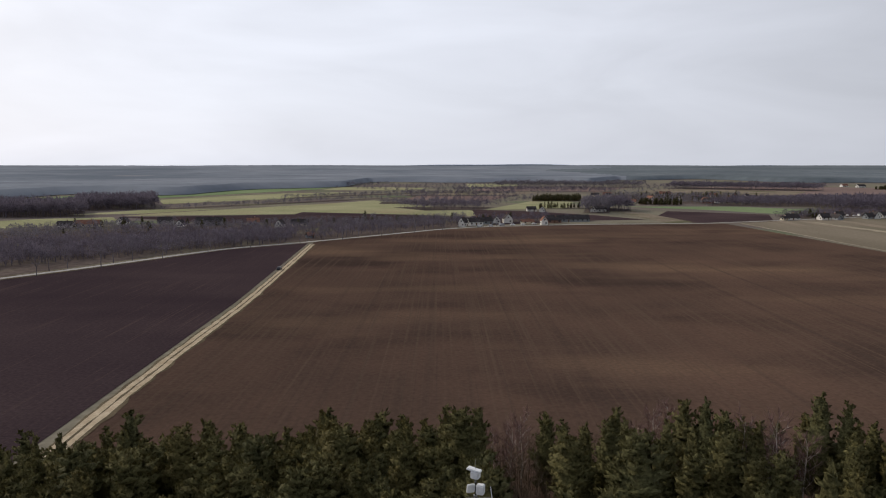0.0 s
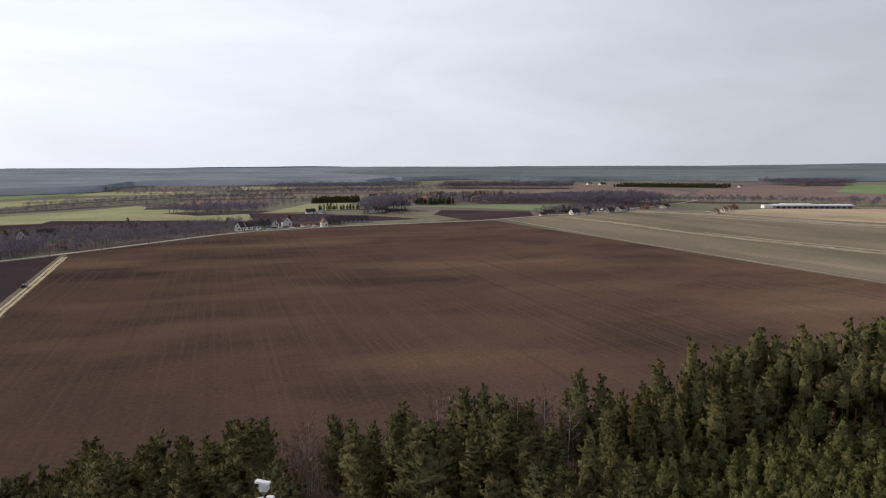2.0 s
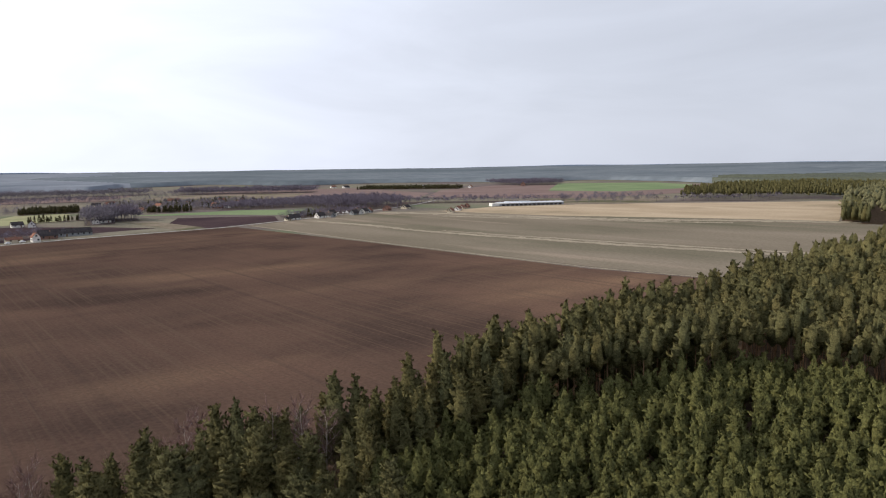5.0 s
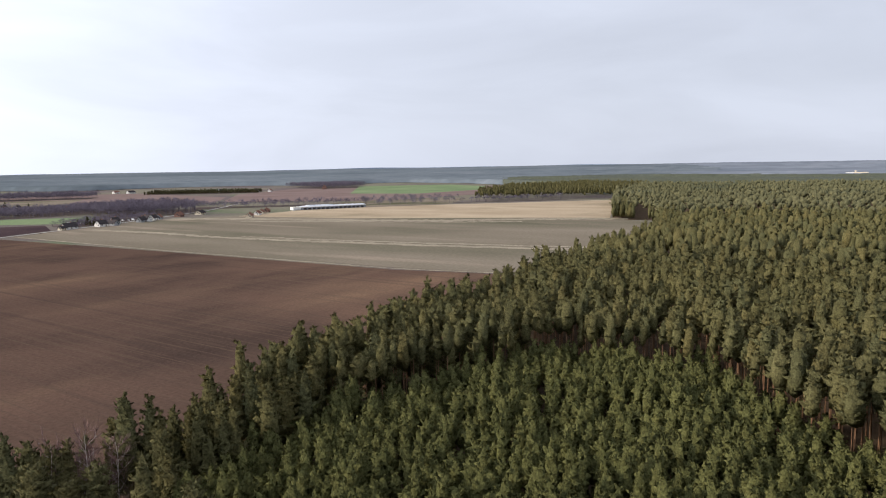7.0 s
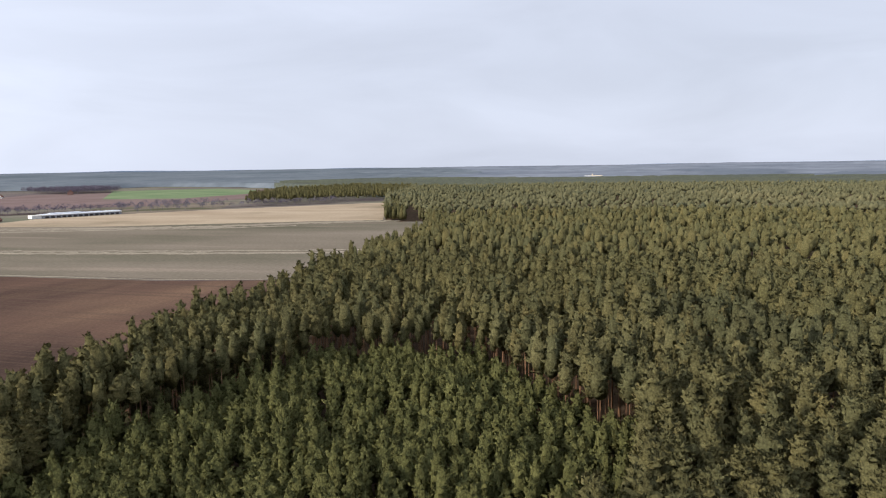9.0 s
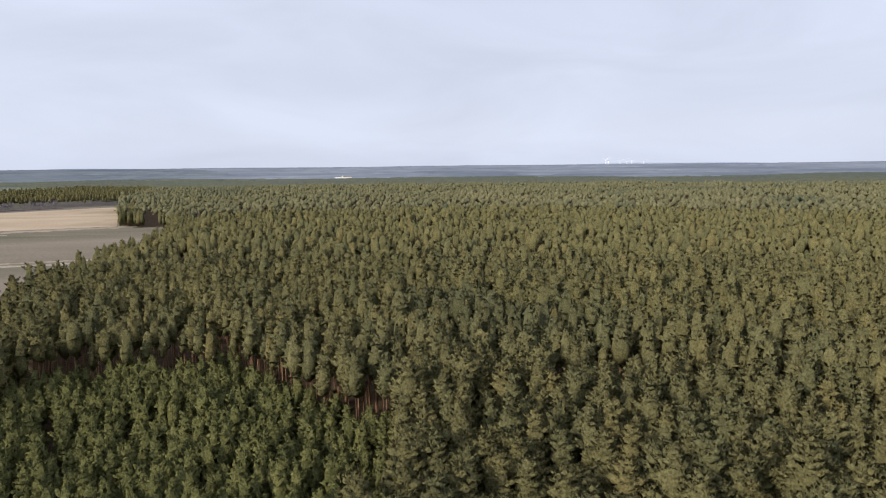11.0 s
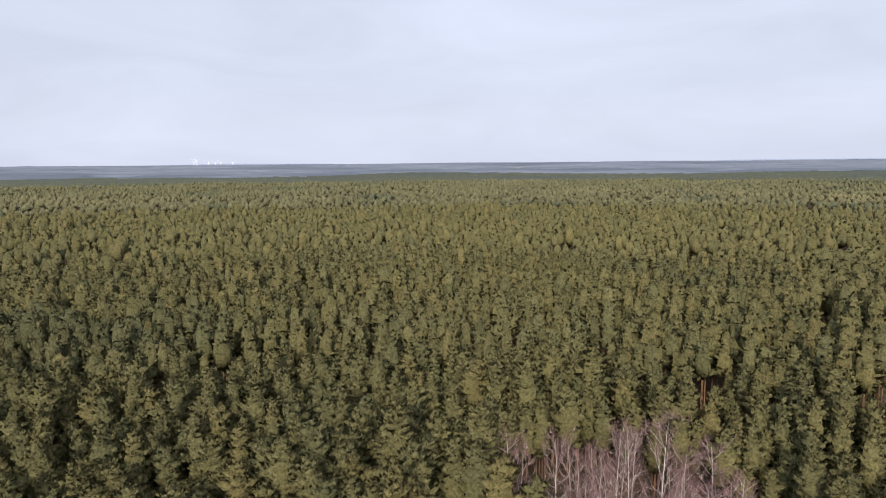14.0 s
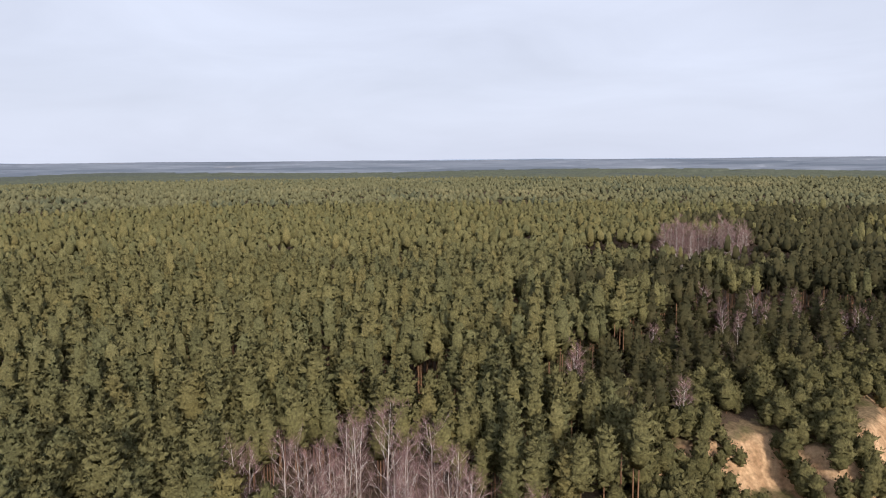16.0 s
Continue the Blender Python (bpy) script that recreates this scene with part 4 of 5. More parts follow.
build_canopy()


# ---- young pines, birches and shrubs ----


def blades(p, d, ln, wd, rng):
    """Thin pointed twigs from p along d."""
    d = d / (np.linalg.norm(d, axis=1, keepdims=True) + 1e-9)
    u = np.cross(d, rng.normal(size=d.shape))
    u /= np.linalg.norm(u, axis=1, keepdims=True) + 1e-9
    wd = np.broadcast_to(wd, len(p))[:, None] / 2
    V = np.stack([p - u * wd, p + u * wd, p + d * np.broadcast_to(ln, len(p))[:, None]], 1).reshape(-1, 3)
    return V, np.arange(len(V)).reshape(-1, 3)


def bare_tree(rng, h, rad, limbs, twigs, r=0.16, low=0.3, sides=5, upright=0.6, twig_len=(0.7, 1.6), twig_w=0.035, sub=2):
    """Trunk, limbs and twigs of a leafless tree, as three (V, F)."""
    z = np.linspace(0, h, 6)
    P = np.column_stack([np.cumsum(rng.normal(0, 0.12, (6, 2)), 0), z])
    P -= [*P[0, :2], 0]
    rr = r * (1 - 0.88 * z / h)
    trunk = tubes(P[:-1], P[1:], rr[:-1], rr[1:], sides)
    a0, a1, ra, rb = [], [], [], []
    pts, dirs = [], []
    for k in range(limbs):
        t = low + (0.95 - low) * (k + rng.uniform(0, 1)) / limbs
        o = np.array([np.interp(t * h, z, P[:, i]) for i in range(3)])
        a = k * 2.4 + rng.uniform(-0.5, 0.5)
        ln = rad * (1.25 - 0.75 * t) * rng.uniform(0.75, 1.3)
        d = np.array([math.cos(a), math.sin(a), upright * rng.uniform(0.8, 1.6)])
        e = o + d * ln * 0.75
        a0.append(o), a1.append(e), ra.append(r * 0.42 * (1.1 - t)), rb.append(r * 0.12)
        base = [(o, e)]
        for _ in range(sub):
            f = rng.uniform(0.35, 0.9)
            p = o + (e - o) * f
            q = p + (d * 0.5 + rng.normal(0, 0.5, 3) + [0, 0, 0.5]) * ln * 0.45
            a0.append(p), a1.append(q), ra.append(r * 0.2 * (1.1 - t)), rb.append(r * 0.07)
            base.append((p, q))
        for _ in range(max(1, twigs // limbs)):
            p, q = base[rng.integers(len(base))]
            f = rng.uniform(0.3, 1.05)
            pts.append(p + (q - p) * f)
            dirs.append((q - p) / np.linalg.norm(q - p) + rng.normal(0, 0.55, 3) + [0, 0, 0.25])
    limb = tubes(np.array(a0), np.array(a1), np.array(ra), np.array(rb), 3)
    tw = blades(np.array(pts), np.array(dirs), rng.uniform(*twig_len, len(pts)), twig_w, rng)
    return trunk, limb, tw


def put_things(made, places, rng, low=0.85, high=1.15):
    """Places the built trees, then copies of them."""
    for k, (x, y) in enumerate(places):
        m = pose(x, y, float(land(x, y)) - 0.15, 0, 0, rng.uniform(0, 360))
        ob = made[k] if k < len(made) else copy_thing(made[k % len(made)], m)
        ob.matrix_basis = m
        s = rng.uniform(low, high)
        ob.scale = (s, s, s * rng.uniform(0.92, 1.08))


def birch_kind(rng, h, rad, label, group, twig_w=0.036):
    trunk, limb, tw = bare_tree(rng, h, rad, 17, 680, r=0.115, low=0.28, upright=0.85, twig_len=(0.8, 1.9), twig_w=twig_w, sub=3)
    root = new("birch_tree")
    part("trunk", mesh_np("trunk", *trunk, [M_BIRCH], None, True), root, "white birch trunk")
    part("crown", mesh_np("crown", *merge([(*limb, 0), (*tw, 1)])[:2], [M_BIRCH, M_TWIG], merge([(*limb, 0), (*tw, 1)])[2]), root, "white limbs with fine reddish-brown twigs")
    return tagged(root, label, "birch tree", group)


def poly_points(poly, step, rng):
    P = np.array(poly, float)
    x, y = np.meshgrid(np.arange(P[:, 0].min(), P[:, 0].max(), step), np.arange(P[:, 1].min(), P[:, 1].max(), step))
    x = x.ravel() + rng.uniform(-0.45, 0.45, x.size) * step
    y = y.ravel() + rng.uniform(-0.45, 0.45, y.size) * step
    k = in_poly(x, y, poly)
    return x[k], y[k]


def build_young():
    rng = np.random.default_rng(21)
    # young plantation, crowns almost to the ground
    var = []
    for _ in range(8):
        var.append(whole_pine(rng, 8.6 + rng.uniform(-1, 1), 2.2, rng.uniform(1.6, 2.1), 12, 6, 0.58, 1, 3, rng.uniform(0.55, 0.8), 0.8, 0.1))
    x, y = grid_points(40, 175, 2.9, rng)
    k = young(x, y) | young(x - 3, y - 2) | young(x - 3, y + 2)
    x, y = x[k], y[k]
    hs = rng.uniform(0.72, 1.15, len(x)) * (1 + 0.12 * waves(x, y, 18, 9))
    stuff("young_pines", scatter(var, x, y, land(x, y), rng.uniform(0.9, 1.25, len(x)), rng, hs, True), [M_NEEDLE_YOUNG, M_BARK], "thicket of young bright green pines", "forest", True)
    # low-branched pines closing the stand towards the field
    var = [whole_pine(rng, 14 + rng.uniform(-1.5, 1.5), rng.uniform(1.5, 3.0), rng.uniform(2.0, 2.6), 20, 9, 0.54, 2, 3, rng.uniform(0.5, 0.8), 0.58) for _ in range(6)]
    x, y = poly_points([(-75, 68), (-70, 84), (-20, 92), (4, 96), (4, 60), (-20, 52), (-60, 50)], 3.5, rng)
    x2, y2 = poly_points([(18, 97), (74, 101), (120, 108), (150, 112), (150, 76), (116, 88), (70, 92), (52, 78), (34, 62), (18, 60)], 4.4, rng)
    x3, y3 = poly_points([(-118, 34), (-112, 62), (-80, 76), (-60, 84), (-56, 62), (-62, 40)], 3.6, rng)
    x, y = np.concatenate([x, x2, x3]), np.concatenate([y, y2, y3])
    k = ~gap(x, y) & ~young(x, y) & ~((x > 14) & (x < 62) & (rng.uniform(0, 1, len(x)) < 0.6))
    x, y = x[k], y[k]
    hs = rng.uniform(0.72, 1.05, len(x)) * np.where(x < 4, 1.12, 1.0)
    stuff("pine_forest", scatter(var, x, y, land(x, y), rng.uniform(0.8, 1.2, len(x)), rng, hs, True), [M_NEEDLE, M_BARK], "low-branched pines between the taller ones", "forest", True)
    # mixed growth on the quarry's rim: dark conifers of all ages, each a thing of its own
    made = []
    for k in range(6):
        h = (13.0, 11.0, 9.0, 14.5, 7.0, 10.0)[k]
        V, F, N = tuft_crown(rng, h, h * 0.10, 2.0 + h * 0.06, 30, 12, 0.42, 0.95, 0.5)
        root = new("conifer")
        part("crown", mesh_np("crown", V, F, [M_BUSH if k == 2 or k == 4 else M_SPRUCE], None, True, None, N), root)
        part("trunk", mesh_np("trunk", *trunk_line(rng, h * 0.96, 0.16, 4, 6), [M_BARK], None, True), root)
        made.append(tagged(root, "dark bushy conifer on the quarry rim", "conifer", "conifers round the quarry"))
    x, y = poly_points([(34, -112), (52, -100), (62, -130), (52, -190), (30, -235), (-40, -240), (-50, -200), (4, -176), (22, -146)], 5.2, rng)
    k = (pit_inside(x, y) < -2) & (waves(x, y, 14, 31) < 0.9)
    put_things(made, list(zip(x[k], y[k])), rng, 0.7, 1.25)
    # pine bushes on the slopes
    made = []
    for k in range(4):
        h = 3.4 + 0.7 * k
        V, F, N = tuft_crown(rng, h, 0.4, 1.5 + 0.2 * k, 12, 10, 0.34, 0.6, 0.65, 0.5, 0)
        root = new("pine_bush")
        part("crown", mesh_np("crown", V, F, [M_BUSH], None, True, None, N), root)
        part("trunk", mesh_np("trunk", *trunk_line(rng, h * 0.9, 0.07, 3, 5), [M_BARK], None, True), root)
        made.append(tagged(root, "bushy young pine on the sandy slope", "pine bush", "bushes on the quarry slope"))
    places = [(14, -128), (9, -119), (30, -134), (24, -99)]
    x, y = poly_points([(40, -86), (42, -140), (36, -182), (-4, -192), (-14, -170), (-2, -84)], 2.75, rng)
    t = np.clip(((x - 16) * -9 + (y + 137) * 16) / 337, -0.1, 1.2)
    slide = np.hypot(x - (16 - 9 * t), y - (-137 + 16 * t)) < 3.0 + 1.7 * t
    clear = slide | (((x + 8) / 5) ** 2 + ((y + 150) / 14) ** 2 < 1) | ((x < 6) & (y > -124) & (y < -114))
    k = (waves(x, y, 8, 12) < 1.05) & ~clear & (pit_inside(x, y) > -24)
    x, y = x[k], y[k]
    order = np.argsort(np.hypot(x, y))
    x, y = x[order], y[order]
    put_things(made, places + list(zip(x[:290], y[:290])), rng, 0.75, 1.55)
    x, y = x[290:], y[290:]
    var = [whole_pine(rng, 3.6 + 0.7 * k, 0.4, 1.6 + 0.2 * k, 12, 9, 0.38, 1, 3, 0.6, 0.65, 0.07) for k in range(4)]
    stuff("pine_bushes", scatter(var, x, y, land(x, y), rng.uniform(0.75, 1.55, len(x)), rng, None, True), [M_BUSH, M_BARK], "bushy young pines further round the quarry", "bushes", True)


def build_birches():
    rng = np.random.default_rng(31)
    made = [birch_kind(rng, h, r, "bare white-stemmed birch with reddish twigs", "birch grove by the quarry") for h, r in ((14.5, 2.6), (13, 2.3), (15.5, 2.8), (11.5, 2.1))]
    spots = [(59, -67), (55, -72), (53, -80), (50, -78), (44, -76), (39, -72), (33, -66), (57, -54), (51, -54), (27, -69), (46, -69), (42, -64), (36, -59), (48, -61), (54, -62), (44, -55), (38, -53), (62, -60), (51, -68), (40, -68), (46, -73), (35, -71), (30, -62), (60, -72), (57, -77), (47, -82)]
    x, y = poly_points([(30, -58), (34, -72), (50, -80), (64, -70), (62, -52), (44, -48)], 8.0, rng)
    put_things(made, [(a + 1.6, b + 1.0) for a, b in spots + list(zip(x, y))], rng, 0.9, 1.15)
    made = [birch_kind(rng, h, r, "bare birch standing among dark pines", "birches among the pines", 0.05) for h, r in ((12.5, 2.3), (10.5, 2.0), (13.5, 2.4))]
    spots = [(47, 95), (49, 97), (46, 92), (35, 105), (37, 106), (33, 104), (30, 103), (8, 103), (12, 100), (10, 96), (41, 99), (44, 98), (51, 93), (35, -170), (34, -203), (43, -123), (23, -192), (20, -196), (17, -198), (10, -213), (6, -214), (12, -208),
             (-1, -205), (-4, -203), (-7, -201), (24, -129), (26, -190), (29, -204), (39, -168), (45, -128)]
    put_things(made, spots, rng, 0.85, 1.1)
    # the far birch grove
    made = [birch_kind(rng, h, r, "bare pale birch in a distant grove", "distant birch grove", 0.07) for h, r in ((18.5, 3.0), (20, 3.2))]
    x, y = poly_points([(72, -312), (54, -317), (37, -321), (34, -340), (54, -338), (74, -333)], 3.9, rng)
    put_things(made, list(zip(x, y)), rng, 0.9, 1.15)
    # reddish shrubs, too many stems to count
    var = []
    for _ in range(6):
        trunk, limb, tw = bare_tree(rng, 5.2, 1.5, 8, 90, r=0.05, low=0.1, sides=3, upright=1.6, twig_len=(0.7, 1.5), twig_w=0.03, sub=1)
        var.append(merge([(*trunk, 0), (*limb, 0), (*tw, 0)]))
    for poly, step, label in (([(4, 108), (17, 108), (15, 84), (12, 62), (5, 62), (5, 84)], 2.0, "thicket of bare reddish shrubs at the field edge"),
                              ([(20, 108), (52, 108), (54, 96), (48, 80), (40, 76), (34, 86), (20, 98)], 2.7, "bare reddish undergrowth between the pines"),
                              ([(28, -54), (30, -72), (50, -82), (66, -70), (64, -48), (44, -44)], 2.2, "bare reddish undergrowth below the birches"),
                              ([(30, -96), (56, -100), (64, -150), (58, -215), (30, -262), (-40, -262), (-60, -205), (0, -178), (26, -146)], 5.2, "bare reddish undergrowth on the quarry rim"),
                              ([(-66, 92), (-20, 98), (4, 102), (4, 94), (-20, 88), (-66, 80)], 2.6, "bare shrubs along the forest edge")):
        x, y = poly_points(poly, step, rng)
        stuff("bare_shrubs", scatter(var, x, y, land(x, y), rng.uniform(0.7, 1.3, len(x)) * np.where(y > 50, 1.25, 1.0), rng), [M_SHRUB], label, "shrub", False)


build_young()
build_birches()

# ---- the camera mast ----


def build_mast():
    x, y, top = MAST
    ground = float(land(x, y))
    root = new("camera_mast")
    root.location = (x, y, ground)
    h = top - ground
    m = lambda z: Matrix.Translation((0, 0, z))
    for k in range(4):
        z0, z1 = (h - 1.6) * k / 4, (h - 1.6) * (k + 1) / 4
        part("mast_section", bm_mesh("mast_section", tube_bm(0.16 - 0.028 * k, 0.16 - 0.028 * k, z1 - z0, m((z0 + z1) / 2), 12), M_STEEL), root)
        part("collar", bm_mesh("collar", tube_bm(0.20 - 0.028 * k, 0.20 - 0.028 * k, 0.12, m(z1), 12), M_STEEL), root)
    part("neck", bm_mesh("neck", tube_bm(0.05, 0.05, 1.2, m(h - 1.0), 10), M_BLACK), root, "dark slim pole below the cameras")
    # upper camera: housing under a long sunshield, seen end on
    up = Matrix.Translation((0, 0, h - 0.30)) @ pose(0, 0, 0, 0, 0, -24)
    body = part("camera_housing", bm_mesh("camera_housing", box_bm(0.50, 0.46, 0.44, bevel=0.05), M_HOUSING), root, "white camera housing", up)
    part("sunshield", bm_mesh("sunshield", box_bm(0.86, 0.42, 0.13, (-0.08, 0, 0.27), 0.04, pose(0, 0, 0, 0, 8, 0)), M_HOUSING), body, "white sunshield")
    part("lens", bm_mesh("lens", tube_bm(0.12, 0.12, 0.06, pose(0, 0.24, 0, 90, 0, 0), 16), M_LENS), body, "dark round lens")
    part("bracket", bm_mesh("bracket", join(box_bm(0.10, 0.10, 0.30, (0, 0, -0.34), 0.02), box_bm(0.34, 0.12, 0.06, (0, 0, -0.24), 0.02)), M_STEEL), body)
    low = Matrix.Translation((0, 0, h - 1.15))
    right = part("camera_housing", bm_mesh("camera_housing", box_bm(0.46, 0.44, 0.56, (0.30, 0, 0), 0.05), M_HOUSING), root, "white boxy camera housing", low @ pose(0, 0, 0, 0, 0, -18))
    part("lens", bm_mesh("lens", tube_bm(0.10, 0.10, 0.05, pose(0.30, 0.23, 0.05, 90, 0, 0), 16), M_LENS), right, "dark round lens")
    left = part("antenna_panel", bm_mesh("antenna_panel", box_bm(0.52, 0.16, 0.50, (-0.32, 0, 0.05), 0.04), M_HOUSING), root, "flat white antenna panel", low @ pose(0, 0, 0, 0, 6, 28))
    part("panel_bracket", bm_mesh("panel_bracket", box_bm(0.30, 0.06, 0.06, (-0.12, 0.06, -0.05), 0.01), M_STEEL), left)
    part("crossbar", bm_mesh("crossbar", box_bm(1.5, 0.07, 0.07, (0.25, 0, h - 1.75), 0.015), M_STEEL), root)
    part("whip_antenna", bm_mesh("whip_antenna", tube_bm(0.03, 0.02, 0.7, Matrix.Translation((0.92, 0, h - 1.4)) @ pose(0, 0, 0, 0, -8, 0), 8), M_HOUSING), root, "short white rod antenna")
    part("rod", bm_mesh("rod", tube_bm(0.012, 0.008, 0.7, m(h + 0.35), 6), M_STEEL), root, "thin lightning rod")
    cab = part("base_box", bm_mesh("base_box", box_bm(1.6, 1.6, 0.5, (0, 0, 0.25), 0.05), M_GREY_PANEL), root)
    tagged(root, "slim steel mast with white surveillance cameras above the trees", "camera mast")


MAST = (1.9, 38.2, 32.6)
build_mast()

# ---- trees of the open land ----


def far_bare(rng, h, rad):
    """A leafless tree far off: a stem and a rounded haze of twigs."""
    n = 60
    d = unit(rng.normal(size=(n, 3)))
    d[:, 2] = np.abs(d[:, 2]) * 1.2 - 0.35
    q = rng.uniform(0.35, 1.0, (n, 1)) ** 0.6
    p = d * q * [rad, rad, h * 0.42] + [0, 0, h * 0.48]
    tw = blades(p, d * [1, 1, 1.2] + rng.normal(0, 0.5, (n, 3)) + [0, 0, 0.5], rng.uniform(0.12, 0.22, n) * h, 0.040 * h, rng)
    return merge([(*tubes([[0, 0, 0]], [[0, 0, h * 0.8]], 0.2, 0.04, 3), 0), (*tw, 0)])


def build_far_trees():
    rng = np.random.default_rng(41)
    low = [far_bare(rng, h, h * 0.34) for h in (5, 6, 7, 8.5)]
    bare = [far_bare(rng, h, h * 0.30) for h in (10, 11, 12, 13)]
    tall = [far_bare(rng, h, h * 0.27) for h in (16, 17.5, 19)]
    dark = [merge(bough_pine(rng, h, h * 0.12, h * 0.27, 6, 7, 1, 1.1, 0.95, 1, 3, 0.8, True)) for h in (6, 7.5, 9)]
    pine = [far_pine(rng, h, h * 0.5, 2.8, 3, 5, 8, 1.3) for h in (15, 17, 18)]
    woods = [
        (low, M_BROWN_WOOD, 4.2, "belt of bare brown trees beside the road", [(-213, 345), (-185, 366), (-150, 402), (-100, 452), (-107, 517), (-166, 505), (-222, 466), (-300, 400), (-330, 300), (-290, 240)]),
        (low, M_GREY_WOOD, 7.0, "bare garden trees among the village houses", [(-268, 418), (-235, 492), (-173, 526), (-80, 540), (16, 600), (19, 650), (-90, 612), (-190, 590), (-264, 575), (-330, 540), (-340, 440)]),
        (low, M_BROWN_WOOD, 6.5, "bare bushes and fruit trees along the road", [(-88, 462), (-42, 512), (0, 556), (12, 572), (14, 600), (-60, 590), (-110, 520)]),
        (bare, M_BROWN_WOOD, 24, "taller bare trees over the belt", [(-213, 350), (-150, 402), (-100, 456), (-107, 517), (-166, 505), (-300, 400), (-290, 260)]),
        (tall, M_BROWN_WOOD, 6, "bare wood beyond the village", [(-424, 663), (-350, 678), (-403, 782), (-520, 790), (-560, 700)]),
        (tall, M_BROWN_WOOD, 6, "bare wood on the meadow", [(-399, 763), (-332, 803), (-382, 923), (-470, 896)]),
        (tall, M_GREY_WOOD, 6, "clump of bare tall trees", [(147, 727), (175, 727), (200, 830), (172, 830)]),
        (low, M_GREY_WOOD, 10, "bare trees round the second village", [(225, 925), (390, 880), (475, 1051), (500, 1193), (290, 1192), (257, 1050)]),
        (bare, M_BROWN_WOOD, 7, "belt of bare trees behind the hamlet", [(330, 868), (398, 848), (527, 825), (608, 953), (520, 1000), (400, 960)]),
        (low, M_GREY_WOOD, 22, "scattered bare trees far across the fields", [(-20, 1130), (393, 1300), (700, 1700), (100, 1900), (-300, 1700)]),
        (bare, M_BROWN_WOOD, 9, "hedge of bare trees between far fields", [(-60, 1145), (120, 1135), (125, 1160), (-60, 1175)]),
        (bare, M_BROWN_WOOD, 9, "belt of bare trees between far fields", [(20, 1350), (320, 1300), (330, 1330), (30, 1385)]),
        (tall, M_GREY_WOOD, 10, "bare wood on the far plain", [(120, 1610), (430, 1570), (480, 1640), (140, 1680)]),
        (tall, M_BROWN_WOOD, 9, "bare wood on the horizon fields", [(480, 1500), (720, 1350), (780, 1420), (540, 1600)]),
        (dark, M_SPRUCE, 5.0, "dark conifer grove by the far hamlet", [(250, 880), (300, 870), (310, 900), (258, 912)]),
        (bare, M_BROWN_WOOD, 8, "bare trees along the pasture", [(-20, 770), (40, 780), (60, 830), (0, 850), (-60, 830)]),
        (low, M_GREY_WOOD, 7, "hedge of bare trees on the pasture", [(-83, 897), (5, 924), (5, 965), (-83, 950)]),
        (low, M_GREY_WOOD, 7, "row of bare trees across the meadow", [(-330, 772), (-198, 915), (-13, 1150), (-3, 1172), (-206, 945), (-338, 790)]),
        (low, M_GREY_WOOD, 8, "second row of bare trees across the meadow", [(-240, 1040), (-197, 1086), (-24, 1265), (-30, 1300), (-215, 1115), (-250, 1060)]),
        (bare, M_GREY_WOOD, 12, "far row of bare trees", [(-581, 1318), (-195, 1676), (-127, 1676), (-130, 1720), (-215, 1720), (-590, 1350)]),
        (tall, M_BROWN_WOOD, 8.5, "bare copse beside the hamlet", [(425, 752), (506, 716), (575, 800), (530, 880), (450, 850)]),
        (bare, M_BROWN_WOOD, 10, "long row of bare trees before the fallow field", [(562, 800), (754, 660), (775, 676), (600, 850)]),
        (bare, M_GREY_WOOD, 18, "bare bushes on the dry scrub", [(700, 606), (781, 545), (930, 610), (898, 700), (760, 690)]),
        (tall, M_BROWN_WOOD, 10, "bare trees round the red house", [(1300, 1290), (1420, 1240), (1560, 1440), (1400, 1540)]),
        (pine, M_BUSH, 7.5, "pine belt beyond the stubble field", [(855, 540), (900, 486), (949, 441), (967, 376), (1100, 404), (1400, 464), (1480, 640), (1220, 690), (980, 610)]),
        (dark, M_SPRUCE, 8, "dark wood far beyond the hamlet", [(886, 1436), (1045, 1239), (1150, 1340), (1000, 1560)]),
        (bare, M_BROWN_WOOD, 7, "bare fringe before the pine belt", [(800, 560), (850, 536), (896, 484), (945, 437), (938, 432), (885, 478), (840, 528)]),
        (dark, M_SPRUCE, 4.6, "dark conifer copse beyond the pasture", [(123, 967), (190, 968), (205, 1030), (145, 1030)]),
        (dark, M_SPRUCE, 9, "dark conifers by the hamlet", [(348, 650), (365, 655), (372, 690), (352, 690)]),
        (low, M_BROWN_WOOD, 6.0, "bare garden trees behind the houses", [(12, 582), (40, 606), (64, 616), (100, 622), (96, 650), (40, 640), (8, 612)]),
        (low, M_BROWN_WOOD, 6.0, "bare trees round the hamlet gardens", [(330, 652), (440, 690), (452, 730), (400, 730), (330, 690)]),
        (dark, M_SPRUCE, 11, "dark conifers in the gardens", [(20, 596), (60, 614), (66, 632), (24, 620)]),
        (tall, M_BROWN_WOOD, 5.5, "bare copse by the pasture farm", [(176, 760), (205, 752), (214, 800), (188, 812)]),
        (dark, M_SPRUCE, 5.5, "dark hedge of conifers", [(112, 800), (176, 812), (178, 822), (112, 812)]),
        (low, M_BROWN_WOOD, 14, "bare trees and bushes between the meadows", [(-20, 850), (70, 870), (150, 1060), (90, 1150), (-40, 1100)]),
        (dark, M_SPRUCE, 26, "dark conifers in village gardens", [(-268, 470), (-173, 540), (-80, 548), (16, 606), (19, 640), (-190, 590), (-300, 560)]),
        (dark, M_SPRUCE, 30, "dark conifers round the second village", [(225, 925), (390, 880), (475, 1051), (500, 1193), (290, 1192)]),
    ]
    floors = 0
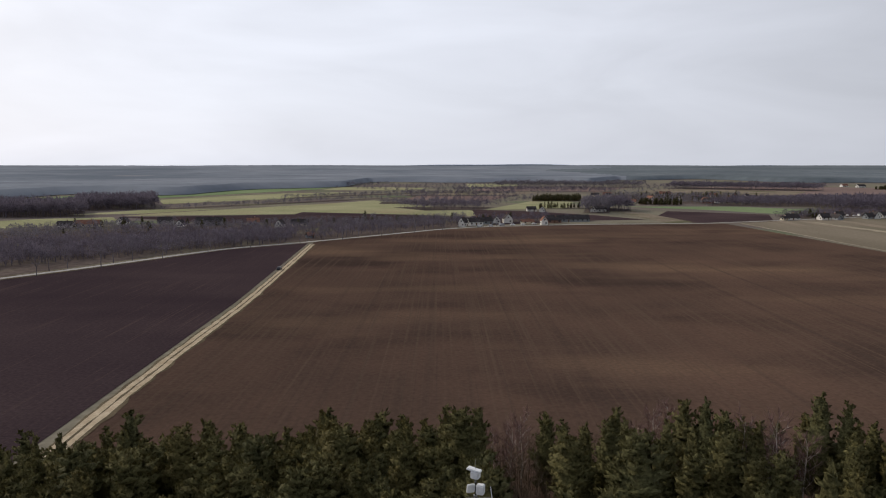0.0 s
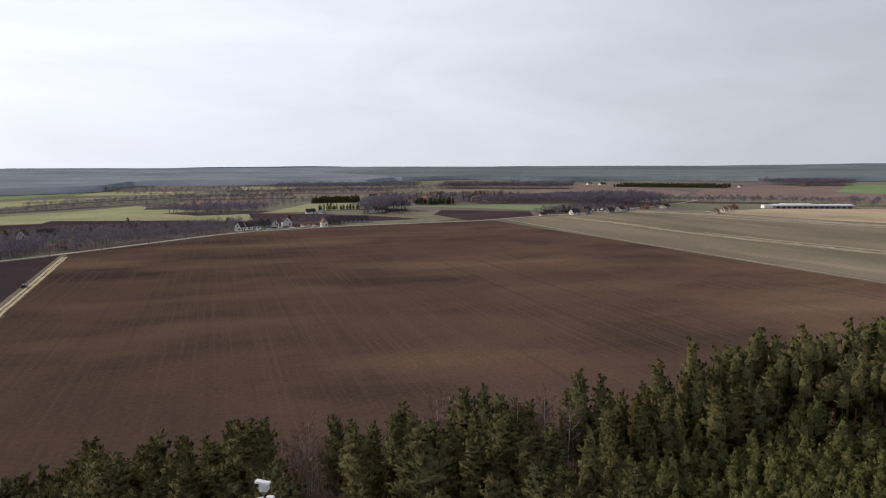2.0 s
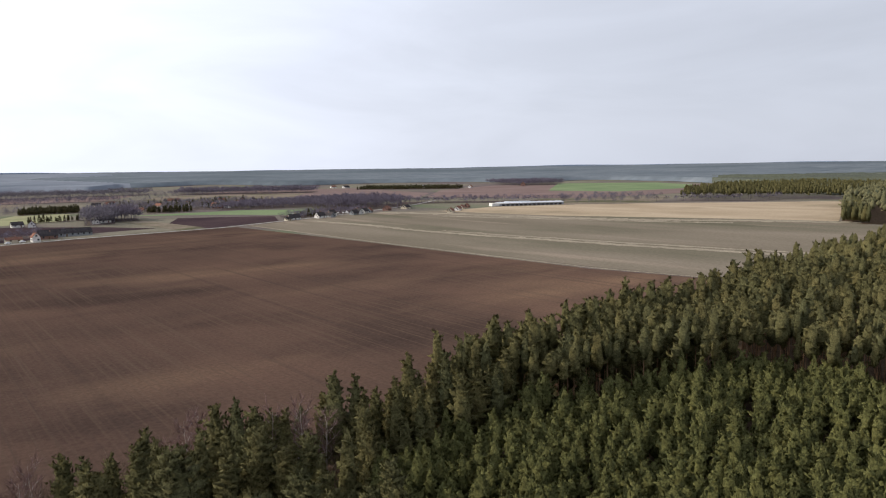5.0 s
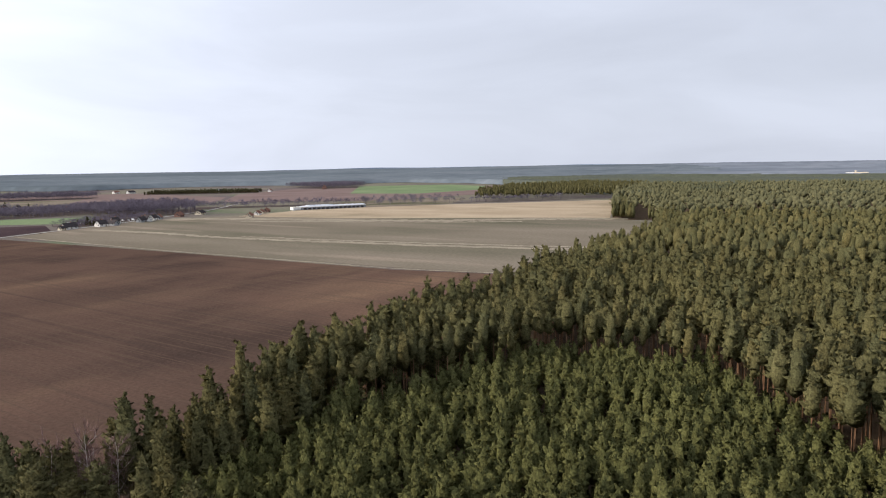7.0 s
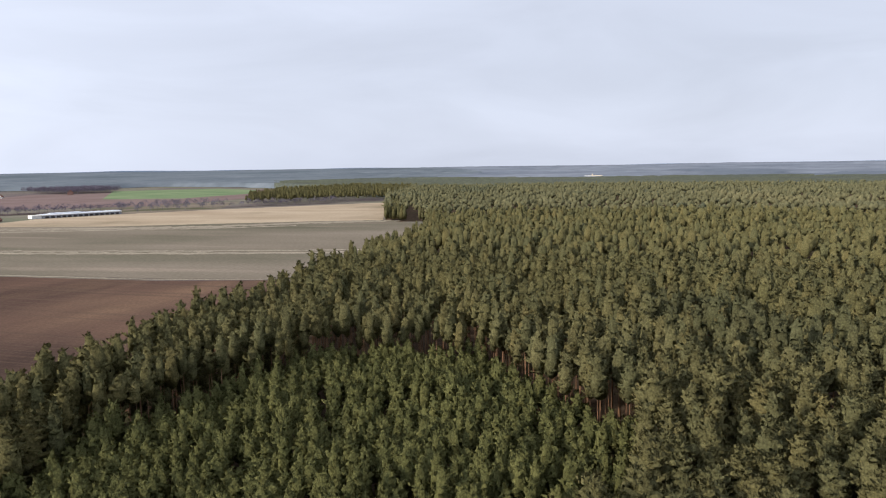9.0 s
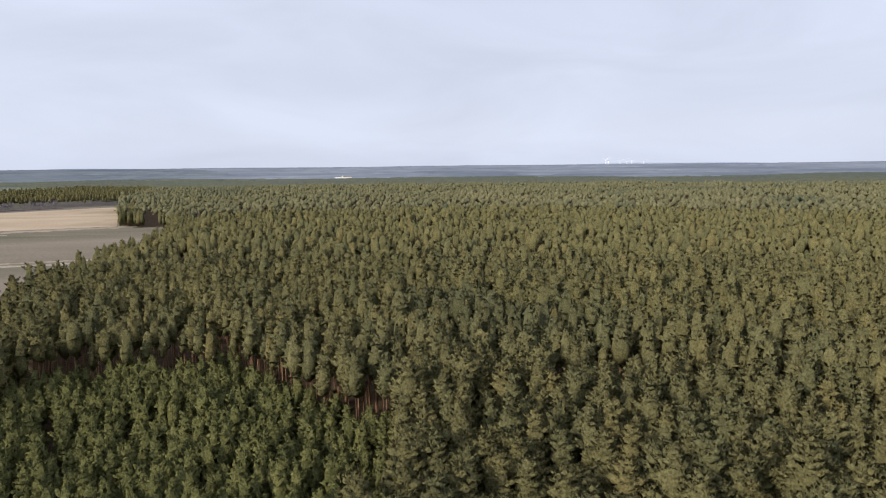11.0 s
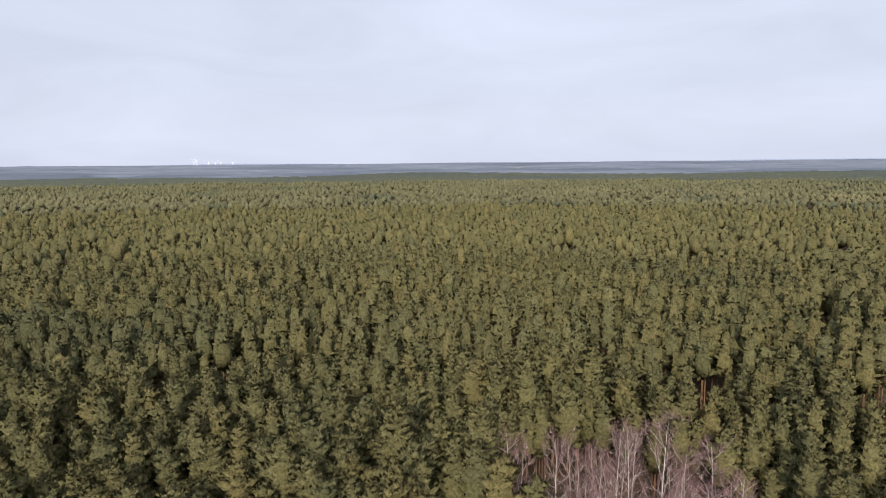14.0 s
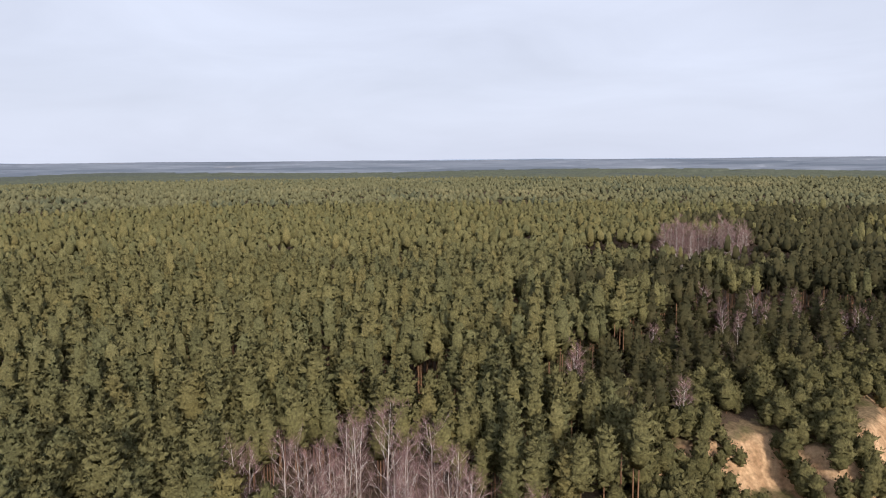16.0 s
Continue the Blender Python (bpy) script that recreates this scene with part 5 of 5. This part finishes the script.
    sheet("woodland_floor", [(-110, 452), (-92, 455), (-42, 507), (0, 552), (14, 566), (16, 604), (-90, 608), (-190, 596), (-300, 560), (-330, 440), (-300, 200), (-290, 172), (-202, 306), (-160, 378), (-136, 420)], 0.125, M_FOREST_FLOOR, "brown gardens and leaf litter along the road", "ground")
    for var, mat, step, label, poly in woods:
        x, y = poly_points(poly, step, rng)
        if step < 11 and var is not pine:
            floors += 1
            sheet("woodland_floor", poly, 0.13 + 0.004 * floors, M_FOREST_FLOOR, "brown leaf litter and dry grass under bare trees", "ground")
        k = ~near_house(x, y)
        x, y = x[k], y[k]
        mats = [mat, M_BARK] if var is dark or var is pine else [mat]
        stuff("woodland", scatter(var, x, y, land(x, y), rng.uniform(0.8, 1.2, len(x)), rng, rng.uniform(0.75, 1.15, len(x)), len(mats) == 2), mats, label, "woods", len(mats) == 2)
    # avenue trees along the road, each a thing of its own
    made = []
    for h in (11, 12.5, 10):
        trunk, limb, tw = bare_tree(rng, h, h * 0.28, 9, 90, r=0.22, low=0.25, sides=5, upright=0.9, twig_len=(1.0, 2.2), twig_w=0.14, sub=2)
        root = new("avenue_tree")
        part("trunk", mesh_np("trunk", *trunk, [M_GREY_WOOD]), root)
        part("crown", mesh_np("crown", *merge([(*limb, 0), (*tw, 0)])[:2], [M_GREY_WOOD]), root)
        made.append(tagged(root, "bare roadside tree with a grey rounded crown", "tree", "avenue along the road"))
    P = np.array(ROAD[1:12], float)
    s = np.concatenate([[0], np.cumsum(np.hypot(*np.diff(P, axis=0).T))])
    t = np.arange(0, s[-1], 11.0) + rng.uniform(-2.5, 2.5, len(np.arange(0, s[-1], 11.0)))
    cx, cy = np.interp(t, s, P[:, 0]), np.interp(t, s, P[:, 1])
    dx, dy = np.gradient(cx), np.gradient(cy)
    n = np.hypot(dx, dy)
    side = np.where(np.arange(len(t)) % 3 == 0, -5.0, 5.0)
    side = np.where(cx > 30, 5.0, side)
    keep = (cx < 30) | (np.arange(len(t)) % 2 == 0) & (cx < 110)
    put_things(made, list(zip((cx - dy / n * side)[keep], (cy + dx / n * side)[keep])), rng, 0.75, 1.15)


# houses: x, y, length, width, wall height, roof height, turn, walls, roof
HOUSES = [
    (-303, 556, 14, 9, 3.2, 4.0, 20, 0, 0), (-290, 566, 26, 10, 3.5, 4.0, 10, 1, 1), (-272, 590, 12, 9, 3.5, 4.5, 80, 0, 0), (-214, 566, 13, 9, 3.4, 4.4, 95, 0, 0),
    (-196, 582, 28, 11, 4.0, 5.0, 5, 2, 0), (-240, 600, 16, 9, 3.2, 4.2, 15, 2, 0), (-131, 558, 11, 9, 4.0, 4.6, 85, 0, 0), (-118, 572, 18, 9, 3.6, 4.2, 5, 1, 0), (-160, 585, 13, 9, 3.4, 4.4, 20, 2, 1),
    (-92, 480, 7, 5, 2.6, 2.4, 40, 2, 1),
    (17, 572, 9, 8, 4.4, 5.2, 60, 0, 0), (27, 582, 17, 8, 4.0, 4.4, 25, 0, 0), (38, 596, 12, 9, 3.6, 4.0, 20, 2, 0), (47, 604, 10, 8, 3.8, 4.6, 90, 0, 0), (57, 608, 11, 10, 5.0, 5.5, 95, 0, 0),
    (73, 596, 14, 7, 2.8, 2.0, 12, 1, 1), (86, 588, 8, 7, 4.8, 4.6, 95, 0, 1), (97, 606, 16, 9, 3.6, 3.5, 8, 3, 0), (112, 622, 50, 12, 3.4, 4.4, 5, 2, 0),
    (108, 752, 10, 8, 3.6, 4.2, 80, 0, 0), (97, 760, 13, 8, 3.2, 3.8, 10, 0, 0), (163, 748, 12, 9, 3.8, 4.8, 70, 0, 0), (172, 756, 14, 9, 3.8, 4.6, 15, 0, 0),
    (312, 633, 7, 6, 2.8, 2.2, 20, 1, 0), (322, 640, 17, 9, 3.0, 4.6, 8, 0, 0), (352, 640, 13, 9, 3.4, 4.6, 15, 0, 0), (365, 642, 14, 8, 3.2, 4.2, 100, 2, 0), (377, 660, 12, 9, 3.8, 5.0, 20, 0, 0),
    (402, 654, 12, 8, 3.2, 4.2, 20, 2, 0), (410, 658, 12, 8, 4.0, 5.0, 100, 0, 0), (424, 668, 13, 8, 3.4, 4.2, 30, 0, 0), (436, 676, 10, 8, 3.2, 3.8, 40, 2, 1),
    (495, 600, 13, 8, 3.0, 3.6, 35, 1, 1), (524, 622, 15, 8, 3.0, 3.6, 35, 0, 1), (545, 640, 14, 8, 3.0, 3.4, 35, 1, 1), (566, 655, 16, 8, 3.0, 3.4, 35, 3, 1), (505, 700, 18, 10, 3.2, 3.6, 30, 1, 0), (470, 690, 13, 9, 3.2, 4.0, 30, 3, 1),
    (943, 1637, 20, 12, 4, 5, 10, 0, 1), (960, 1600, 30, 12, 4, 5, 20, 0, 0), (1054, 1381, 20, 11, 5, 6, 30, 0, 0), (1101, 1305, 14, 10, 5, 6, 100, 0, 0), (1110, 1270, 16, 10, 4.5, 5, 30, 0, 1), (1290, 1270, 24, 14, 7, 7, 40, 3, 1),
]
HALL = (656, 634, 88, 18, -24.0)
_rng = np.random.default_rng(51)
for _k in range(30):
    _x, _y = _rng.uniform(225, 480), _rng.uniform(905, 1180)
    HOUSES.append((round(_x), round(_y), round(_rng.uniform(10, 18)), round(_rng.uniform(8, 10)), 3.6, 4.6, round(_rng.uniform(0, 180)), int(_rng.integers(0, 4)), int(_rng.integers(0, 2))))
HOUSES = [(x, y, ln * 0.76, wd * 0.76, wh * 0.74, rh * 0.74, turn, w, r) for x, y, ln, wd, wh, rh, turn, w, r in HOUSES]
HX, HY = np.array([h[0] for h in HOUSES], float), np.array([h[1] for h in HOUSES], float)


def near_house(x, y):
    d = np.hypot(np.asarray(x)[:, None] - HX[None], np.asarray(y)[:, None] - HY[None]).min(1)
    # gardens stay open towards the fields in front
    return d < 6


WALLS = [(M_PLASTER, "white-rendered"), (M_CREAM, "cream-rendered"), (M_GREY_PANEL, "grey-walled"), (M_BRICK, "red-brick")]
ROOFS = [(M_TILE_DARK, "dark tiled roof"), (M_TILE_RED, "red tiled roof")]


def build_house(x, y, ln, wd, wh, rh, turn, wall, roof):
    root = new("house")
    root.matrix_basis = pose(x, y, 0, 0, 0, turn)
    a, b = ln / 2, wd / 2
    bm = bmesh.new()
    v = [bm.verts.new(p) for p in ((-a, -b, 0), (a, -b, 0), (a, b, 0), (-a, b, 0), (-a, -b, wh), (a, -b, wh), (a, b, wh), (-a, b, wh), (-a, 0, wh + rh), (a, 0, wh + rh))]
    for f in ((0, 1, 5, 4), (2, 3, 7, 6), (1, 2, 6, 9, 5), (3, 0, 4, 8, 7), (0, 3, 2, 1), (4, 5, 9, 8), (6, 7, 8, 9)):
        bm.faces.new([v[i] for i in f])
    part("wall", bm_mesh("wall", bm, WALLS[wall][0]), root)
    for s in (-1, 1):
        sl = math.hypot(b, rh)
        ang = math.degrees(math.atan2(rh, b))
        bmr = box_bm(ln + 0.8, sl + 0.6, 0.18, (0, -0.1, 0.12))
        m = pose(0, s * b / 2, wh + rh / 2, 0, 0, 0 if s < 0 else 180) @ pose(0, 0, 0, ang, 0, 0)
        part("roof_slope", bm_mesh("roof_slope", bmr, ROOFS[roof][0]), root, "", m)
    part("ridge", bm_mesh("ridge", box_bm(ln + 0.8, 0.4, 0.2, (0, 0, wh + rh + 0.26), 0.05), ROOFS[roof][0]), root)
    part("chimney", bm_mesh("chimney", join(box_bm(0.7, 0.7, 1.8, (a * 0.3, 0.5, wh + rh + 0.3)), box_bm(0.85, 0.85, 0.15, (a * 0.3, 0.5, wh + rh + 1.2))), M_BRICK), root, "red brick chimney")
    n = max(2, int(ln / 4))
    for k in range(n):
        cx = -a + ln * (k + 0.5) / n
        for s in (-1, 1):
            if s < 0 and k == n // 2:
                part("door", bm_mesh("door", box_bm(1.1, 0.08, 2.1, (cx, s * (b + 0.03), 1.05), 0.02), M_DOOR), root, "brown door")
            else:
                part("window", bm_mesh("window", box_bm(1.3, 0.08, 1.3, (cx, s * (b + 0.03), 1.7), 0.02), M_WINDOW), root, "dark window")
    for s in (-1, 1):
        part("window", bm_mesh("window", box_bm(0.08, 1.2, 1.3, (s * (a + 0.03), 0, wh + rh * 0.3), 0.02), M_WINDOW), root, "dark window")
        part("window", bm_mesh("window", box_bm(0.08, 1.3, 1.3, (s * (a + 0.03), -b * 0.45, 1.7), 0.02), M_WINDOW), root, "dark window")
    kind = "long barn" if ln > 24 else "gabled house"
    return tagged(root, f"{WALLS[wall][1]} {kind} with a {ROOFS[roof][1]}", "barn" if ln > 24 else "house", "village houses")


def build_hall():
    x, y, ln, wd, turn = HALL
    root = new("industrial_hall")
    root.matrix_basis = pose(x, y, 0, 0, 0, turn)
    part("wall", bm_mesh("wall", box_bm(ln, wd, 4.2, (0, 0, 2.1)), M_GREY_PANEL), root, "grey clad wall")
    part("fascia", bm_mesh("fascia", box_bm(ln + 0.6, wd + 0.6, 0.9, (0, 0, 4.6), 0.05), M_PLASTER), root, "white fascia")
    for s in (-1, 1):
        part("roof_slope", bm_mesh("roof_slope", box_bm(ln + 0.8, wd / 2 + 0.6, 0.2), M_TIN), root, "pale metal roof", pose(0, s * wd / 4, 5.75, 7 * -s, 0, 0))
    for k in range(10):
        part("skylight", bm_mesh("skylight", box_bm(3.0, 1.4, 0.3, (-ln / 2 + 6 + k * (ln - 12) / 9, 0, 6.6), 0.05), M_PLASTER), root, "white roof light")
    part("raised_roof", bm_mesh("raised_roof", box_bm(34, wd * 0.5, 1.2, (-16, 2, 6.6), 0.1), M_TIN), root, "raised pale roof section")
    for k in range(14):
        part("gate", bm_mesh("gate", box_bm(4.0, 0.12, 3.2, (-ln / 2 + 5 + k * (ln - 10) / 13, -wd / 2 - 0.05, 1.6), 0.03), M_TILE_DARK), root, "dark sliding gate")
    part("annex", bm_mesh("annex", box_bm(10, 12, 5.2, (-ln / 2 - 5.2, -2, 2.6), 0.05), M_PLASTER), root, "white office annex")
    root.scale = (1, 1, 0.72)
    tagged(root, "long grey farm hall with a white metal roof", "hall")


def build_car(x, y, turn, paint, van):
    root = new("car")
    root.matrix_basis = pose(x, y, 0.12, 0, 0, turn)
    ln, h = (5.4, 2.2) if van else (4.3, 1.45)
    part("body", bm_mesh("body", join(box_bm(ln, 1.8, 0.75, (0, 0, 0.65), 0.12), box_bm(ln * (0.8 if van else 0.55), 1.6, h - 1.0, (-0.15, 0, 0.55 + h / 2), 0.15)), M_CARS[paint]), root)
    part("windscreen", bm_mesh("windscreen", box_bm(0.06, 1.4, 0.45, (ln * (0.4 if van else 0.275) - 0.12, 0, h - 0.42), 0.02), M_WINDOW), root, "dark windscreen")
    for sx in (-1, 1):
        for sy in (-1, 1):
            part("wheel", bm_mesh("wheel", tube_bm(0.32, 0.32, 0.2, pose(sx * ln * 0.31, sy * 0.82, 0.32, 90, 0, 0), 12), M_BLACK), root, "black tyre")
    tagged(root, ("white parked van" if van else ("white", "silver", "dark")[paint] + " parked car") + " by the hamlet road", "van" if van else "car", "parked cars")


def build_works(az, dist):
    """A pale works with a silo tower that stands above the far woods."""
    root = new("gravel_works")
    x, y = dist * math.sin(radians(az)), dist * math.cos(radians(az))
    root.matrix_basis = pose(x, y, float(land(x, y)), 0, 0, -az)
    part("shed", bm_mesh("shed", box_bm(34, 18, 15.6, (6, 0, 7.8), 0.3), M_CREAM), root, "pale sheet-metal shed")
    part("low_shed", bm_mesh("low_shed", box_bm(20, 16, 14.8, (-22, 4, 7.4), 0.3), M_PLASTER), root, "white low shed")
    part("silo_tower", bm_mesh("silo_tower", join(box_bm(4, 4, 19, (-8, -2, 9.5), 0.3), box_bm(5, 5, 1.5, (-8, -2, 19.5), 0.2)), M_CREAM), root, "pale silo tower")
    tagged(root, "pale gravel works with a silo tower among far woods", "works")


def build_turbine(az, dist, h):
    root = new("wind_turbine")
    x, y = dist * math.sin(radians(az)), dist * math.cos(radians(az))
    root.matrix_basis = pose(x, y, float(land(x, y)), 0, 0, -az + 25)
    part("tower", bm_mesh("tower", tube_bm(2.2, 1.3, h, Matrix.Translation((0, 0, h / 2)), 12), M_HOUSING), root)
    part("nacelle", bm_mesh("nacelle", box_bm(4, 9, 4, (0, -1, h + 1.5), 0.6), M_HOUSING), root)
    hub = part("hub", bm_mesh("hub", tube_bm(1.8, 0.6, 3.0, pose(0, -6.5, h + 1.5, 90, 0, 0), 12), M_HOUSING), root)
    for k in range(3):
        bm = box_bm(2.2, 0.6, 30, (0, 0, 16), 0.2)
        for v in bm.verts:
            v.co.x *= 0.7 * (1.0 - 0.75 * v.co.z / 31)
        part("blade", bm_mesh("blade", bm, M_HOUSING), hub, "", Matrix.Translation((0, -6.5, h + 1.5)) @ pose(0, 0, 0, 0, 120 * k + 20 + az * 7, 0))
    tagged(root, "white wind turbine on the far horizon", "wind turbine", "wind farm")


build_far_trees()
for _h in HOUSES:
    build_house(*_h)
build_hall()
build_works(85.9, 2250)
_rng = np.random.default_rng(61)
for _k in range(14):
    build_car(352 + _k * 5.0, 700 - _k * 1.2 + _rng.uniform(-1, 1), 80 + _rng.uniform(-8, 8), int(_rng.choice([0, 0, 0, 1, 2])), bool(_k % 3 == 0))
for _k in range(6):
    build_car(30 + _k * 9.5, 566 + _k * 4.4, 25, int(_rng.choice([0, 1, 2])), _k == 2)
build_car(-78.5, 330, 92, 2, False)
for _a, _d, _h in ((107.0, 4500, 40), (107.2, 4700, 38), (108.1, 4750, 30), (108.6, 4780, 28), (109.0, 4700, 30), (109.9, 4750, 26)):
    build_turbine(_a, _d, _h)
